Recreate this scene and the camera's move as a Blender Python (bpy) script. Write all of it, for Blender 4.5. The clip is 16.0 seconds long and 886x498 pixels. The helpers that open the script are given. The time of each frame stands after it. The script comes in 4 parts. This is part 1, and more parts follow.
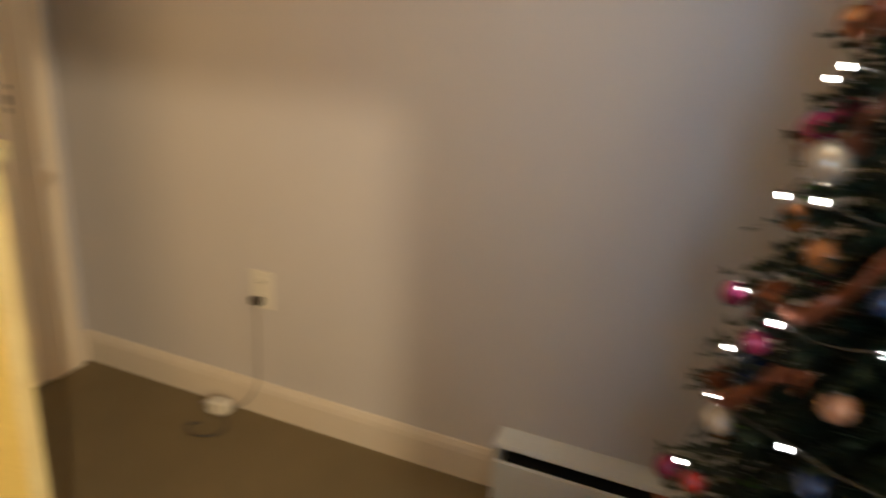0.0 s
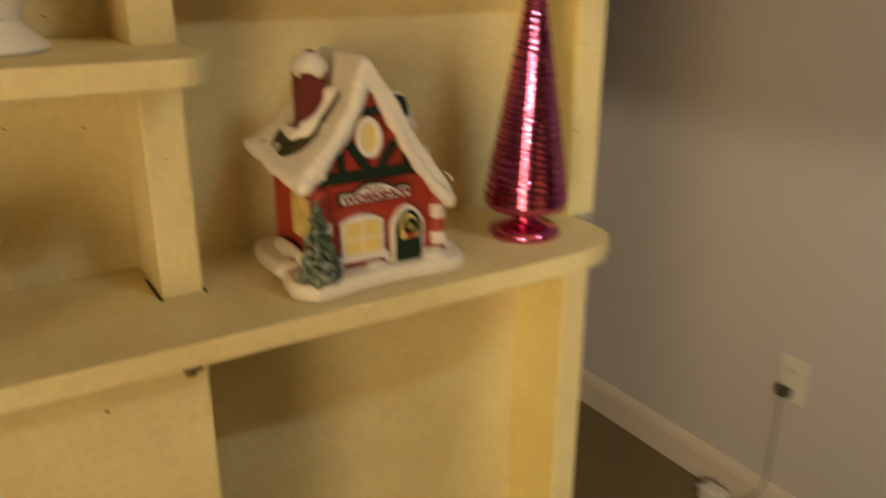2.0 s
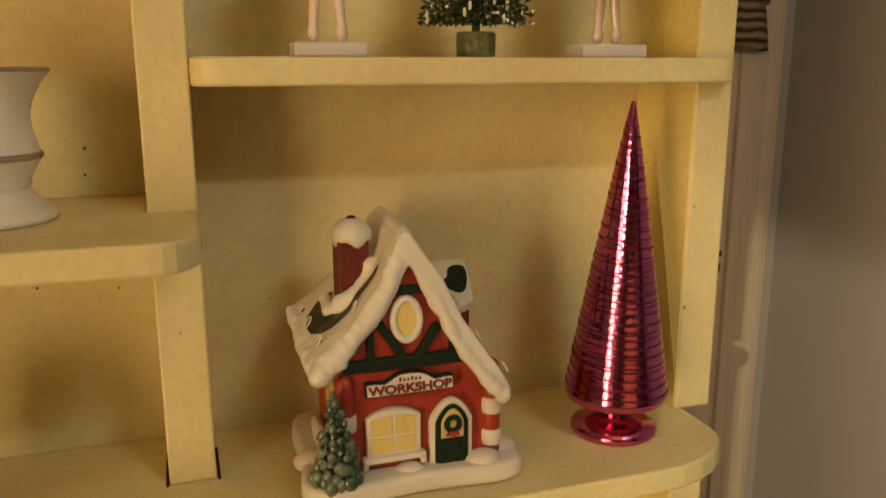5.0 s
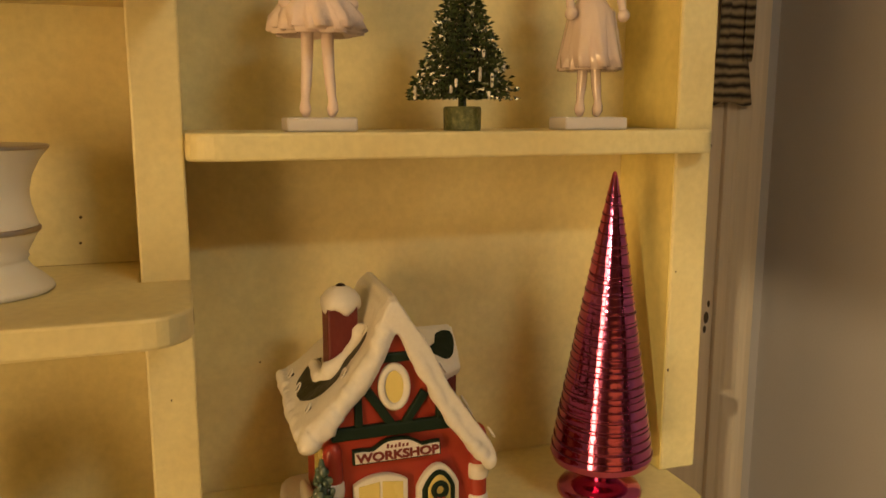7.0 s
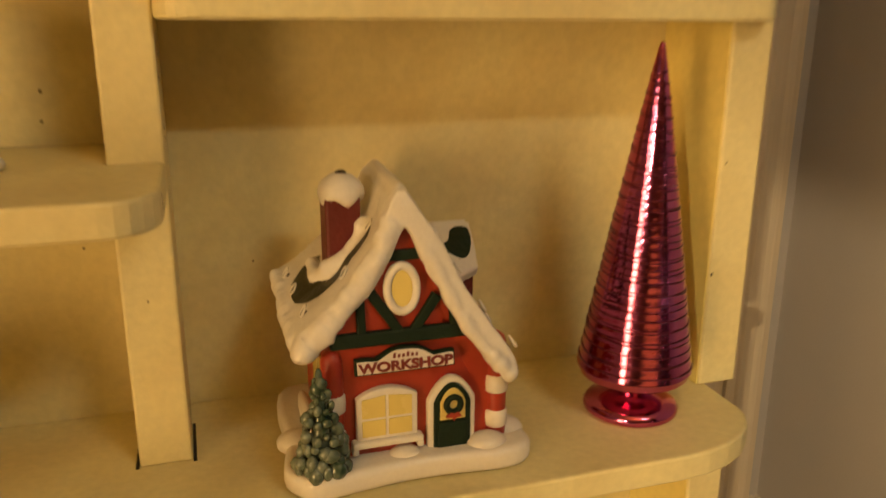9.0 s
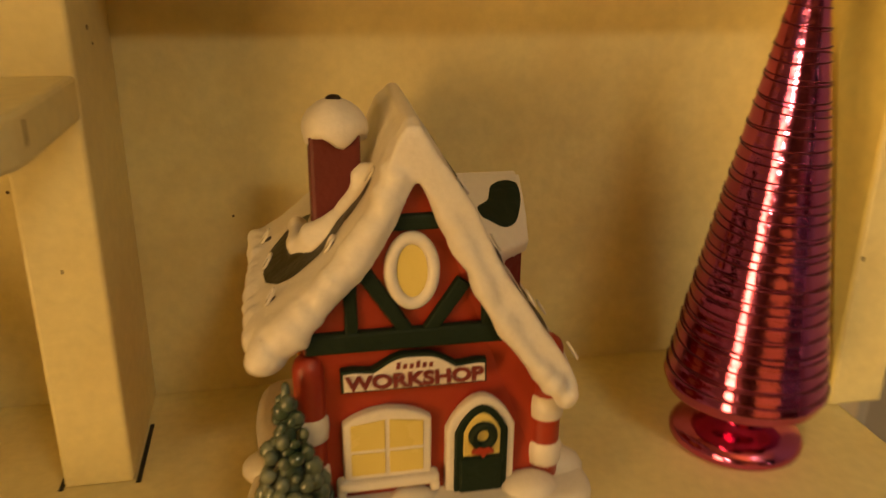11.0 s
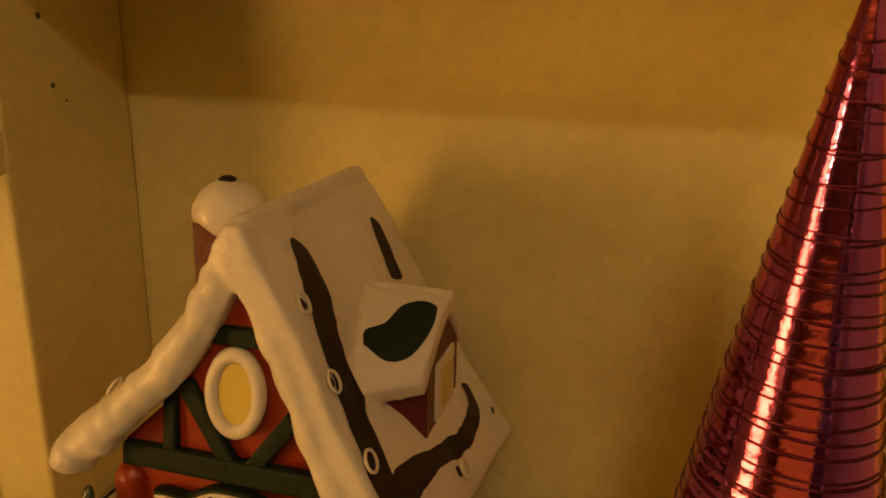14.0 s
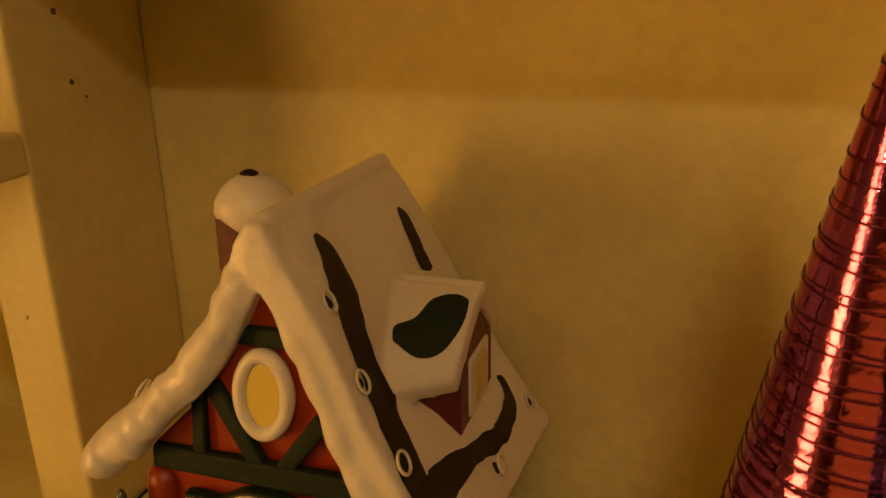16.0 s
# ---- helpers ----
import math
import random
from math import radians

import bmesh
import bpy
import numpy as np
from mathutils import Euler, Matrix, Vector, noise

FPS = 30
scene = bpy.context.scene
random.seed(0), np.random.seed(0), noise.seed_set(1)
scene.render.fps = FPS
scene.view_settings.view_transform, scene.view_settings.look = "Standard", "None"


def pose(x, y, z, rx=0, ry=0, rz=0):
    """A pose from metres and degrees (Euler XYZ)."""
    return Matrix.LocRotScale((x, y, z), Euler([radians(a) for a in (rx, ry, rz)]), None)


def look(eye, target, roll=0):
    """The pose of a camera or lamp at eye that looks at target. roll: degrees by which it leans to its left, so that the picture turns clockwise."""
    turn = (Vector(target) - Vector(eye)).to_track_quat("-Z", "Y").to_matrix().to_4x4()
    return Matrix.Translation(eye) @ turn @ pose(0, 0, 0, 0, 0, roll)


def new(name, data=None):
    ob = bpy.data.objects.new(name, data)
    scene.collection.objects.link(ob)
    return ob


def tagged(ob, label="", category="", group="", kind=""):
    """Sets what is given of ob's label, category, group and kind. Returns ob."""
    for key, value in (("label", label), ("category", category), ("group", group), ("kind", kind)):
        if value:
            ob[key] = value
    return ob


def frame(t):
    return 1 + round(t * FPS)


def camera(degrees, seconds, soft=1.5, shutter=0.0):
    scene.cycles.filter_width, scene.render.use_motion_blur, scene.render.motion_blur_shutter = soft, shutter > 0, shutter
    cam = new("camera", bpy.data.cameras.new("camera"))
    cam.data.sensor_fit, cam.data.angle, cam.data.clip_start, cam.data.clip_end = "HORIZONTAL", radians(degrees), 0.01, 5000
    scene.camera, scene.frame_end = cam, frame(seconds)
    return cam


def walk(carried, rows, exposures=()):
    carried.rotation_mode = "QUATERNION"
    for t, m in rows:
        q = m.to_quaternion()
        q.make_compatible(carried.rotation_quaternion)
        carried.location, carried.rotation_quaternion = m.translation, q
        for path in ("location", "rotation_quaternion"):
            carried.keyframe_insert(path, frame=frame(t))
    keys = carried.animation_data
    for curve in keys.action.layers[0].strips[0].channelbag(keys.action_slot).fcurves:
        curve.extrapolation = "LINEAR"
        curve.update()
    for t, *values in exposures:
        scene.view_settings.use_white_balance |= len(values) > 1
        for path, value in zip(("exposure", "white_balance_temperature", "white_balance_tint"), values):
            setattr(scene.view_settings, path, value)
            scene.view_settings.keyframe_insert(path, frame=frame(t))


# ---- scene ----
cam = camera(57.7, 16.0, soft=1.5, shutter=1.3)
PATH = [
    (0, (-0.2356, -0.9892, 1.3020), (-0.0644, -0.9114, 1.2341), 2.49),
    (0.5, (-0.2197, -0.8563, 1.3249), (-0.0621, -0.7552, 1.2548), 0.62),
    (1, (-0.1984, -0.7677, 1.3323), (-0.0617, -0.6411, 1.2595), -0.80),
    (1.5, (-0.1750, -0.7072, 1.3269), (-0.0561, -0.5630, 1.2557), -0.57),
    (2, (-0.1292, -0.6571, 1.3316), (-0.0299, -0.4972, 1.2640), 0.11),
    (2.5, (-0.0749, -0.6142, 1.3597), (0.0071, -0.4441, 1.2938), 0.64),
    (3, (-0.0322, -0.5939, 1.3590), (0.0350, -0.4151, 1.2999), -0.14),
    (3.5, (-0.0089, -0.5859, 1.3607), (0.0544, -0.4043, 1.3060), -0.08),
    (4, (0.0117, -0.5894, 1.3632), (0.0739, -0.4060, 1.3130), -0.21),
    (4.5, (0.0198, -0.5924, 1.3636), (0.0812, -0.4077, 1.3176), -0.02),
    (5, (0.0245, -0.5935, 1.3682), (0.0851, -0.4080, 1.3246), -0.13),
    (7.5, (0.0245, -0.6068, 1.3921), (0.0879, -0.4199, 1.3596), 0.04),
    (8, (0.0328, -0.5934, 1.3747), (0.0935, -0.4068, 1.3358), 0.33),
    (8.5, (0.0418, -0.5721, 1.3692), (0.0994, -0.3866, 1.3216), 0.43),
    (9, (0.0500, -0.5293, 1.3578), (0.1080, -0.3460, 1.3028), 0.26),
    (11.5, (0.1671, -0.3550, 1.3213), (0.1866, -0.1687, 1.2513), 0.40),
    (12, (0.2287, -0.3364, 1.3234), (0.2220, -0.1481, 1.2562), 1.29),
    (12.5, (0.2806, -0.3165, 1.3278), (0.2567, -0.1283, 1.2644), 3.24),
    (13, (0.3064, -0.3054, 1.3341), (0.2655, -0.1197, 1.2724), 2.92),
    (13.5, (0.3170, -0.2935, 1.3390), (0.2674, -0.1091, 1.2793), 2.23),
    (14, (0.3203, -0.2885, 1.3327), (0.2687, -0.1048, 1.2727), 1.32),
    (14.5, (0.3220, -0.2823, 1.3333), (0.2612, -0.1026, 1.2698), 0.24),
    (15, (0.3221, -0.2780, 1.3341), (0.2605, -0.0991, 1.2694), -0.74),
    (15.5, (0.3291, -0.2722, 1.3382), (0.2633, -0.0956, 1.2712), -1.05),
    (16, (0.3191, -0.2743, 1.3345), (0.2593, -0.0952, 1.2688), -1.18),
]
walk(cam, [(t, look(eye, target, roll)) for t, eye, target, roll in PATH], exposures=[(0.0, 0.15, 5650, 6), (1.0, -0.28, 5350, 3), (2.5, -0.33, 5400, 2), (4.5, -0.36, 5700, 3), (7.5, -0.33, 6600, 5), (9.0, -0.27, 7000, 6), (11.5, -0.45, 8800, 9), (12.5, -0.57, 10400, 12), (14.5, -0.88, 13500, 17), (16.0, -0.9, 13700, 17)])

# ---- light ----
world = bpy.data.worlds.new("room_ambient")
world.use_nodes = True
world.node_tree.nodes["Background"].inputs[0].default_value = (0.8, 0.6, 0.35, 1)
world.node_tree.nodes["Background"].inputs[1].default_value = 0.02
scene.world = world

Z0 = 1.06          # height of the long shelf above the floor


def W(x, y, z):
    """Decimetres round the long shelf's top to metres in the room."""
    return Vector((x * 0.1, y * 0.1, z * 0.1 + Z0))


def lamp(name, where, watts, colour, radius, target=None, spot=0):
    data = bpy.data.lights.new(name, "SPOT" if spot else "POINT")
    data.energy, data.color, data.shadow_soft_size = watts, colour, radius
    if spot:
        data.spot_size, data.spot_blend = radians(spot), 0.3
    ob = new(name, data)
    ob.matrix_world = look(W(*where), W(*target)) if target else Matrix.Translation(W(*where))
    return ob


tube_light = bpy.data.lights.new("ceiling_tube_light", "AREA")
tube_light.shape, tube_light.size, tube_light.size_y, tube_light.energy, tube_light.color = "RECTANGLE", 0.42, 0.05, 5.7, (1.0, 0.98, 0.82)
new("ceiling_tube_light", tube_light).matrix_world = look(W(6.9, -13.6, 12.6), W(4.0, 0.0, 0.0))
lamp("next_room_lamp_light", (-22, -31.5, 11.4), 320, (1.0, 0.78, 0.46), 0.012)
# added fill, no fixture: warm bounce off the ceiling for wall and shelves
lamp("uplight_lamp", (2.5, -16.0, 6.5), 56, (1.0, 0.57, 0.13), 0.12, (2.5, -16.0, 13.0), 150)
# unseen broad fill from low in front, lifts the shade below the upper shelf
lamp("table_lamp_light", (4.0, -24.0, -4.0), 11, (1.0, 0.54, 0.12), 0.7)
# unseen warm source at the left, no window; also the streak on the cone
side = bpy.data.lights.new("side_window_light", "AREA")
side.shape, side.size, side.size_y, side.energy, side.color = "RECTANGLE", 0.8, 1.5, 8.0, (1.0, 0.60, 0.24)
side.spread = radians(58)
new("side_window_light", side).matrix_world = look(W(-15.8, -14.0, 1.5), W(1.5, 0.0, 2.5))
# added cool fill, no window here: turns the east wall bluish towards the tree
cool = bpy.data.lights.new("window_light", "AREA")
cool.shape, cool.size, cool.size_y, cool.energy, cool.color = "RECTANGLE", 0.7, 1.0, 2.4, (0.36, 0.70, 1.0)
cool.spread = radians(50)
new("window_light", cool).matrix_world = look(W(-16.5, -15.5, 5.0), W(14.6, -9.5, 1.5))

# ---- materials ----


def nodes_of(name):
    mat = bpy.data.materials.new(name)
    mat.use_nodes = True
    nt = mat.node_tree
    return mat, nt, nt.nodes["Principled BSDF"]


def surface(name, colour, rough=0.5, metal=0.0, grain=120.0, vary=0.12, stain=6.0, stain_vary=0.12, bump=0.1, bump_scale=200.0, coat=0.0, tint=None, stretch=(1, 1, 1)):
    """A paint, wood or cloth with fine grain, larger stains and relief, in object space at real size."""
    mat, nt, bsdf = nodes_of(name)
    add = nt.nodes.new
    coord = add("ShaderNodeTexCoord")
    mapping = add("ShaderNodeMapping")
    mapping.inputs["Scale"].default_value = stretch
    nt.links.new(coord.outputs["Object"], mapping.inputs["Vector"])
    fine, wide, relief = add("ShaderNodeTexNoise"), add("ShaderNodeTexNoise"), add("ShaderNodeTexNoise")
    for node, scale, detail in ((fine, grain, 4), (wide, stain, 5), (relief, bump_scale, 3)):
        node.inputs["Scale"].default_value, node.inputs["Detail"].default_value = scale, detail
        nt.links.new(mapping.outputs["Vector"], node.inputs["Vector"])
    other = tint or tuple(c * 0.6 for c in colour)
    ramp = add("ShaderNodeMapRange")
    ramp.inputs["From Min"].default_value, ramp.inputs["From Max"].default_value = 0.35, 0.75
    ramp.inputs["To Max"].default_value = stain_vary
    nt.links.new(wide.outputs["Fac"], ramp.inputs["Value"])
    mix1, mix2 = add("ShaderNodeMix"), add("ShaderNodeMix")
    mix1.data_type = mix2.data_type = "RGBA"
    mix1.inputs["A"].default_value, mix1.inputs["B"].default_value = (*colour, 1), (*other, 1)
    nt.links.new(ramp.outputs["Result"], mix1.inputs["Factor"])
    ramp2 = add("ShaderNodeMapRange")
    ramp2.inputs["From Min"].default_value, ramp2.inputs["From Max"].default_value = 0.3, 0.7
    ramp2.inputs["To Max"].default_value = vary
    nt.links.new(fine.outputs["Fac"], ramp2.inputs["Value"])
    mix2.inputs["B"].default_value = (*(c * 0.45 for c in colour), 1)
    nt.links.new(mix1.outputs["Result"], mix2.inputs["A"])
    nt.links.new(ramp2.outputs["Result"], mix2.inputs["Factor"])
    nt.links.new(mix2.outputs["Result"], bsdf.inputs["Base Color"])
    rr = add("ShaderNodeMapRange")
    rr.inputs["To Min"].default_value, rr.inputs["To Max"].default_value = max(rough - 0.08, 0.03), min(rough + 0.1, 1)
    nt.links.new(wide.outputs["Fac"], rr.inputs["Value"])
    nt.links.new(rr.outputs["Result"], bsdf.inputs["Roughness"])
    if bump:
        b = add("ShaderNodeBump")
        b.inputs["Strength"].default_value, b.inputs["Distance"].default_value = bump, 0.002
        nt.links.new(relief.outputs["Fac"], b.inputs["Height"])
        nt.links.new(b.outputs["Normal"], bsdf.inputs["Normal"])
    bsdf.inputs["Metallic"].default_value, bsdf.inputs["Coat Weight"].default_value = metal, coat
    bsdf.inputs["Coat Roughness"].default_value = 0.08
    return mat


def plain(name, colour, rough=0.5, metal=0.0, coat=0.0, emit=0.0):
    mat, nt, bsdf = nodes_of(name)
    bsdf.inputs["Base Color"].default_value = (*colour, 1)
    bsdf.inputs["Roughness"].default_value, bsdf.inputs["Metallic"].default_value = rough, metal
    bsdf.inputs["Coat Weight"].default_value = coat
    if emit:
        bsdf.inputs["Emission Color"].default_value = (*colour, 1)
        bsdf.inputs["Emission Strength"].default_value = emit
    return mat


CREAM = surface("yellow_cream_paint", (0.74, 0.655, 0.36), 0.5, grain=150, vary=0.2, stain=9, stain_vary=0.5, tint=(0.52, 0.37, 0.15), bump=0.25, bump_scale=90)
WALL = surface("grey_wall_paint", (0.60, 0.55, 0.53), 0.75, grain=220, vary=0.08, stain=2.2, stain_vary=0.12, bump=0.2, bump_scale=260)
# cream pushed to yellow: warm light from the left put into the colour
SIDE_LIT_CREAM = surface("side_lit_cream_paint", (0.72, 0.60, 0.22), 0.55, grain=120, vary=0.2, stain=7, stain_vary=0.5, tint=(0.66, 0.46, 0.12), bump=0.25, bump_scale=90)
TRIM = surface("cream_trim_paint", (0.72, 0.62, 0.50), 0.5, grain=90, vary=0.05, stain=7, stain_vary=0.15, bump=0.12)
PINE = surface("pale_pink_wood_trim", (0.90, 0.76, 0.59), 0.45, grain=40, vary=0.14, stain=6, stain_vary=0.25, tint=(0.50, 0.34, 0.22), bump=0.2, stretch=(3, 3, 0.15))
CARPET = surface("brown_carpet", (0.235, 0.17, 0.08), 0.95, grain=420, vary=0.6, stain=4, stain_vary=0.35, bump=0.9, bump_scale=500)
CEILING = surface("white_ceiling_paint", (0.75, 0.71, 0.64), 0.8, grain=200, vary=0.05)
SNOW = surface("white_glazed_ceramic", (0.70, 0.655, 0.60), 0.42, grain=300, vary=0.10, stain=22, stain_vary=0.14, tint=(0.60, 0.54, 0.47), bump=0.16, bump_scale=300, coat=0.18)
RED = surface("red_glazed_ceramic", (0.30, 0.024, 0.014), 0.42, grain=60, vary=0.15, stain=25, stain_vary=0.6, tint=(0.42, 0.055, 0.025), bump=0.3, bump_scale=140, coat=0.12)
DARKRED = surface("brick_red_ceramic", (0.10, 0.007, 0.008), 0.5, grain=60, vary=0.2, stain=40, stain_vary=0.5, tint=(0.17, 0.02, 0.015), bump=0.4, bump_scale=180, coat=0.1)
GREEN = surface("dark_green_ceramic", (0.007, 0.017, 0.009), 0.6, grain=80, vary=0.2, stain=30, stain_vary=0.5, tint=(0.015, 0.03, 0.017), bump=0.4, coat=0.0)
BROWN = surface("dark_brown_glaze", (0.014, 0.006, 0.005), 0.4, grain=80, vary=0.2, stain=40, stain_vary=0.4, bump=0.1, coat=0.15)
OLIVE = surface("olive_shingle_glaze", (0.045, 0.04, 0.018), 0.4, grain=80, vary=0.3, stain=30, stain_vary=0.4, bump=0.3)
YELLOW = surface("yellow_window_glaze", (0.72, 0.58, 0.20), 0.25, grain=40, vary=0.06, stain=30, stain_vary=0.25, bump=0.1, coat=0.6)
FIR = surface("grey_green_fir_glaze", (0.032, 0.062, 0.04), 0.25, grain=50, vary=0.2, stain=60, stain_vary=0.75, tint=(0.27, 0.30, 0.24), bump=0.3, bump_scale=120, coat=0.5)
INK = plain("dark_red_lettering", (0.16, 0.02, 0.02), 0.5)
PINK = surface("pink_mercury_glass", (0.65, 0.15, 0.33), 0.06, metal=1.0, grain=25, vary=0.25, stain=24, stain_vary=0.6, tint=(0.46, 0.06, 0.18), bump=0.10, bump_scale=260)
PINK_DARK = surface("dark_pink_thread", (0.13, 0.014, 0.035), 0.3, metal=0.8, grain=60, vary=0.3, stain=30, stain_vary=0.4, bump=0.1)
PORCELAIN = surface("white_porcelain", (0.78, 0.74, 0.68), 0.3, grain=60, vary=0.04, stain=12, stain_vary=0.15, bump=0.05, coat=0.4)
SILVER = plain("worn_silver_line", (0.42, 0.38, 0.36), 0.35, 0.8)
PASTEL = surface("pale_pink_figurine", (0.74, 0.58, 0.52), 0.6, grain=90, vary=0.1, stain=25, stain_vary=0.3, tint=(0.72, 0.66, 0.60), bump=0.3)
PALEBLUE = surface("pale_lilac_stand", (0.58, 0.54, 0.55), 0.5, grain=60, vary=0.05, stain=20, stain_vary=0.15)
TINSEL = surface("dark_green_glass_beads", (0.022, 0.04, 0.014), 0.22, grain=200, vary=0.4, stain=60, stain_vary=0.5, tint=(0.09, 0.10, 0.03), bump=0.2, coat=0.6)
MOSS = surface("green_glitter_pot", (0.06, 0.075, 0.02), 0.35, grain=500, vary=0.5, stain=200, stain_vary=0.9, tint=(0.28, 0.27, 0.10), bump=0.7, bump_scale=600)
for dim in (GREEN, BROWN, OLIVE):
    dim.node_tree.nodes["Principled BSDF"].inputs["Specular IOR Level"].default_value = 0.22
DARK = plain("black_gap", (0.012, 0.01, 0.008), 0.8)
KNOT = surface("dark_wood_knot", (0.10, 0.065, 0.035), 0.7, bump=0.4)
PLASTIC = plain("white_plastic", (0.72, 0.66, 0.56), 0.4)
CABLE = plain("dark_cable", (0.06, 0.05, 0.04), 0.6)
CABLE_GREY = plain("grey_cable", (0.35, 0.30, 0.26), 0.6)
ENAMEL = surface("white_heater_enamel", (0.70, 0.70, 0.70), 0.4, bump=0.03)

# ---- building helpers ----


def thing(name, at, label, category, group="", kind=""):
    ob = new(name)
    ob.location = W(*at)
    return tagged(ob, label, category, group, kind)


def as_mesh(bm, origin, material, smooth):
    me = bpy.data.meshes.new("mesh")
    for v in bm.verts:
        v.co = W(*v.co) - origin
    if bm.faces:
        bmesh.ops.recalc_face_normals(bm, faces=bm.faces)
    for f in bm.faces:
        f.smooth = smooth
    bm.to_mesh(me)
    bm.free()
    me.materials.append(material)
    return me


def part(name, bm, material, parent, label="", smooth=False):
    """Links a bmesh (decimetres) as one mesh under a thing or a part."""
    bpy.context.view_layer.update()
    origin = parent.matrix_world.translation.copy() if parent else W(0, 0, 0)
    ob = new(name, as_mesh(bm, origin, material, smooth))
    ob.parent = parent
    return tagged(ob, label)


def solo(name, bm, material, label, category="", kind="", group="", smooth=False):
    """A thing of one mesh."""
    lo = [min(v.co[i] for v in bm.verts) for i in range(3)]
    hi = [max(v.co[i] for v in bm.verts) for i in range(3)]
    at = ((lo[0] + hi[0]) / 2, (lo[1] + hi[1]) / 2, lo[2])
    origin = W(*at)
    ob = new(name, as_mesh(bm, origin, material, smooth))
    ob.location = origin
    return tagged(ob, label, category, group, kind)


def box(x0, x1, y0, y1, z0, z1, bevel=0.0, bm=None, segs=2):
    own = bmesh.new()
    bmesh.ops.create_cube(own, size=1)
    for v in own.verts:
        v.co = ((x0 + x1) / 2 + v.co.x * (x1 - x0), (y0 + y1) / 2 + v.co.y * (y1 - y0), (z0 + z1) / 2 + v.co.z * (z1 - z0))
    if bevel:
        bmesh.ops.bevel(own, geom=own.edges[:], offset=bevel, segments=segs, profile=0.5, affect="EDGES")
    return join(own, bm)


def join(own, bm):
    if bm is None:
        return own
    me = bpy.data.meshes.new("tmp")
    own.to_mesh(me)
    own.free()
    bm.from_mesh(me)
    bpy.data.meshes.remove(me)
    return bm


def prism(outline, axis, a, b, bevel=0.0, bm=None, segs=2):
    """A flat outline pushed from a to b along an axis: "z" takes (x, y), "y" takes (x, z), "x" takes (y, z)."""
    own = bmesh.new()
    put = {"z": lambda p, h: (p[0], p[1], h), "y": lambda p, h: (p[0], h, p[1]), "x": lambda p, h: (h, p[0], p[1])}[axis]
    low = [own.verts.new(put(p, a)) for p in outline]
    high = [own.verts.new(put(p, b)) for p in outline]
    n = len(outline)
    own.faces.new(low)
    own.faces.new(high[::-1])
    for i in range(n):
        own.faces.new((low[i], low[(i + 1) % n], high[(i + 1) % n], high[i]))
    bmesh.ops.recalc_face_normals(own, faces=own.faces)
    if bevel:
        rim = [e for e in own.edges if (e.verts[0] in low) == (e.verts[1] in low)]
        bmesh.ops.bevel(own, geom=rim, offset=bevel, segments=segs, profile=0.5, affect="EDGES")
    return join(own, bm)


def lathe(profile, cx, cy, seg=32, bm=None, wobble=None):
    own = bmesh.new()
    rings = []
    for r, z in profile:
        if r < 1e-4:
            rings.append([own.verts.new((cx, cy, z))])
        else:
            ring = []
            for k in range(seg):
                a = 2 * math.pi * k / seg
                rr = r * (wobble(a, z) if wobble else 1)
                ring.append(own.verts.new((cx + rr * math.cos(a), cy + rr * math.sin(a), z)))
            rings.append(ring)
    for p, q in zip(rings, rings[1:]):
        for k in range(seg):
            k2 = (k + 1) % seg
            if len(p) == 1 and len(q) > 1:
                own.faces.new((p[0], q[k], q[k2]))
            elif len(q) == 1 and len(p) > 1:
                own.faces.new((p[k], p[k2], q[0]))
            elif len(p) > 1:
                own.faces.new((p[k], p[k2], q[k2], q[k]))
    for ring in (rings[0], rings[-1]):
        if len(ring) > 1:
            own.faces.new(ring)
    return join(own, bm)


def tube(points, radii, seg=12, bm=None):
    """A round bar along points, with rounded ends."""
    own = bmesh.new()
    pts = [Vector(p) for p in points]
    rad = list(radii) if isinstance(radii, (list, tuple)) else [radii] * len(pts)
    d0, d1 = (pts[0] - pts[1]).normalized(), (pts[-1] - pts[-2]).normalized()
    pts = [pts[0] + d0 * rad[0] * 0.9, pts[0] + d0 * rad[0] * 0.55] + pts + [pts[-1] + d1 * rad[-1] * 0.55, pts[-1] + d1 * rad[-1] * 0.9]
    rad = [rad[0] * 0.35, rad[0] * 0.8] + rad + [rad[-1] * 0.8, rad[-1] * 0.35]
    rings, up = [], None
    for i, p in enumerate(pts):
        d = (pts[min(i + 1, len(pts) - 1)] - pts[max(i - 1, 0)]).normalized()
        if up is None:
            up = d.orthogonal().normalized()
        up = (up - d * up.dot(d)).normalized()
        side = d.cross(up)
        rings.append([own.verts.new(p + rad[i] * (math.cos(2 * math.pi * k / seg) * up + math.sin(2 * math.pi * k / seg) * side)) for k in range(seg)])
    for p, q in zip(rings, rings[1:]):
        for k in range(seg):
            own.faces.new((p[k], p[(k + 1) % seg], q[(k + 1) % seg], q[k]))
    own.faces.new(rings[0])
    own.faces.new(rings[-1])
    return join(own, bm)


def ball(c, r, seg=12, bm=None, squash=(1, 1, 1)):
    own = bmesh.new()
    bmesh.ops.create_uvsphere(own, u_segments=seg, v_segments=max(seg * 2 // 3, 5), radius=r)
    for v in own.verts:
        v.co = (c[0] + v.co.x * squash[0], c[1] + v.co.y * squash[1], c[2] + v.co.z * squash[2])
    return join(own, bm)


def arc(cx, cy, r, a0, a1, n):
    return [(cx + r * math.cos(radians(a0 + (a1 - a0) * i / n)), cy + r * math.sin(radians(a0 + (a1 - a0) * i / n))) for i in range(n + 1)]


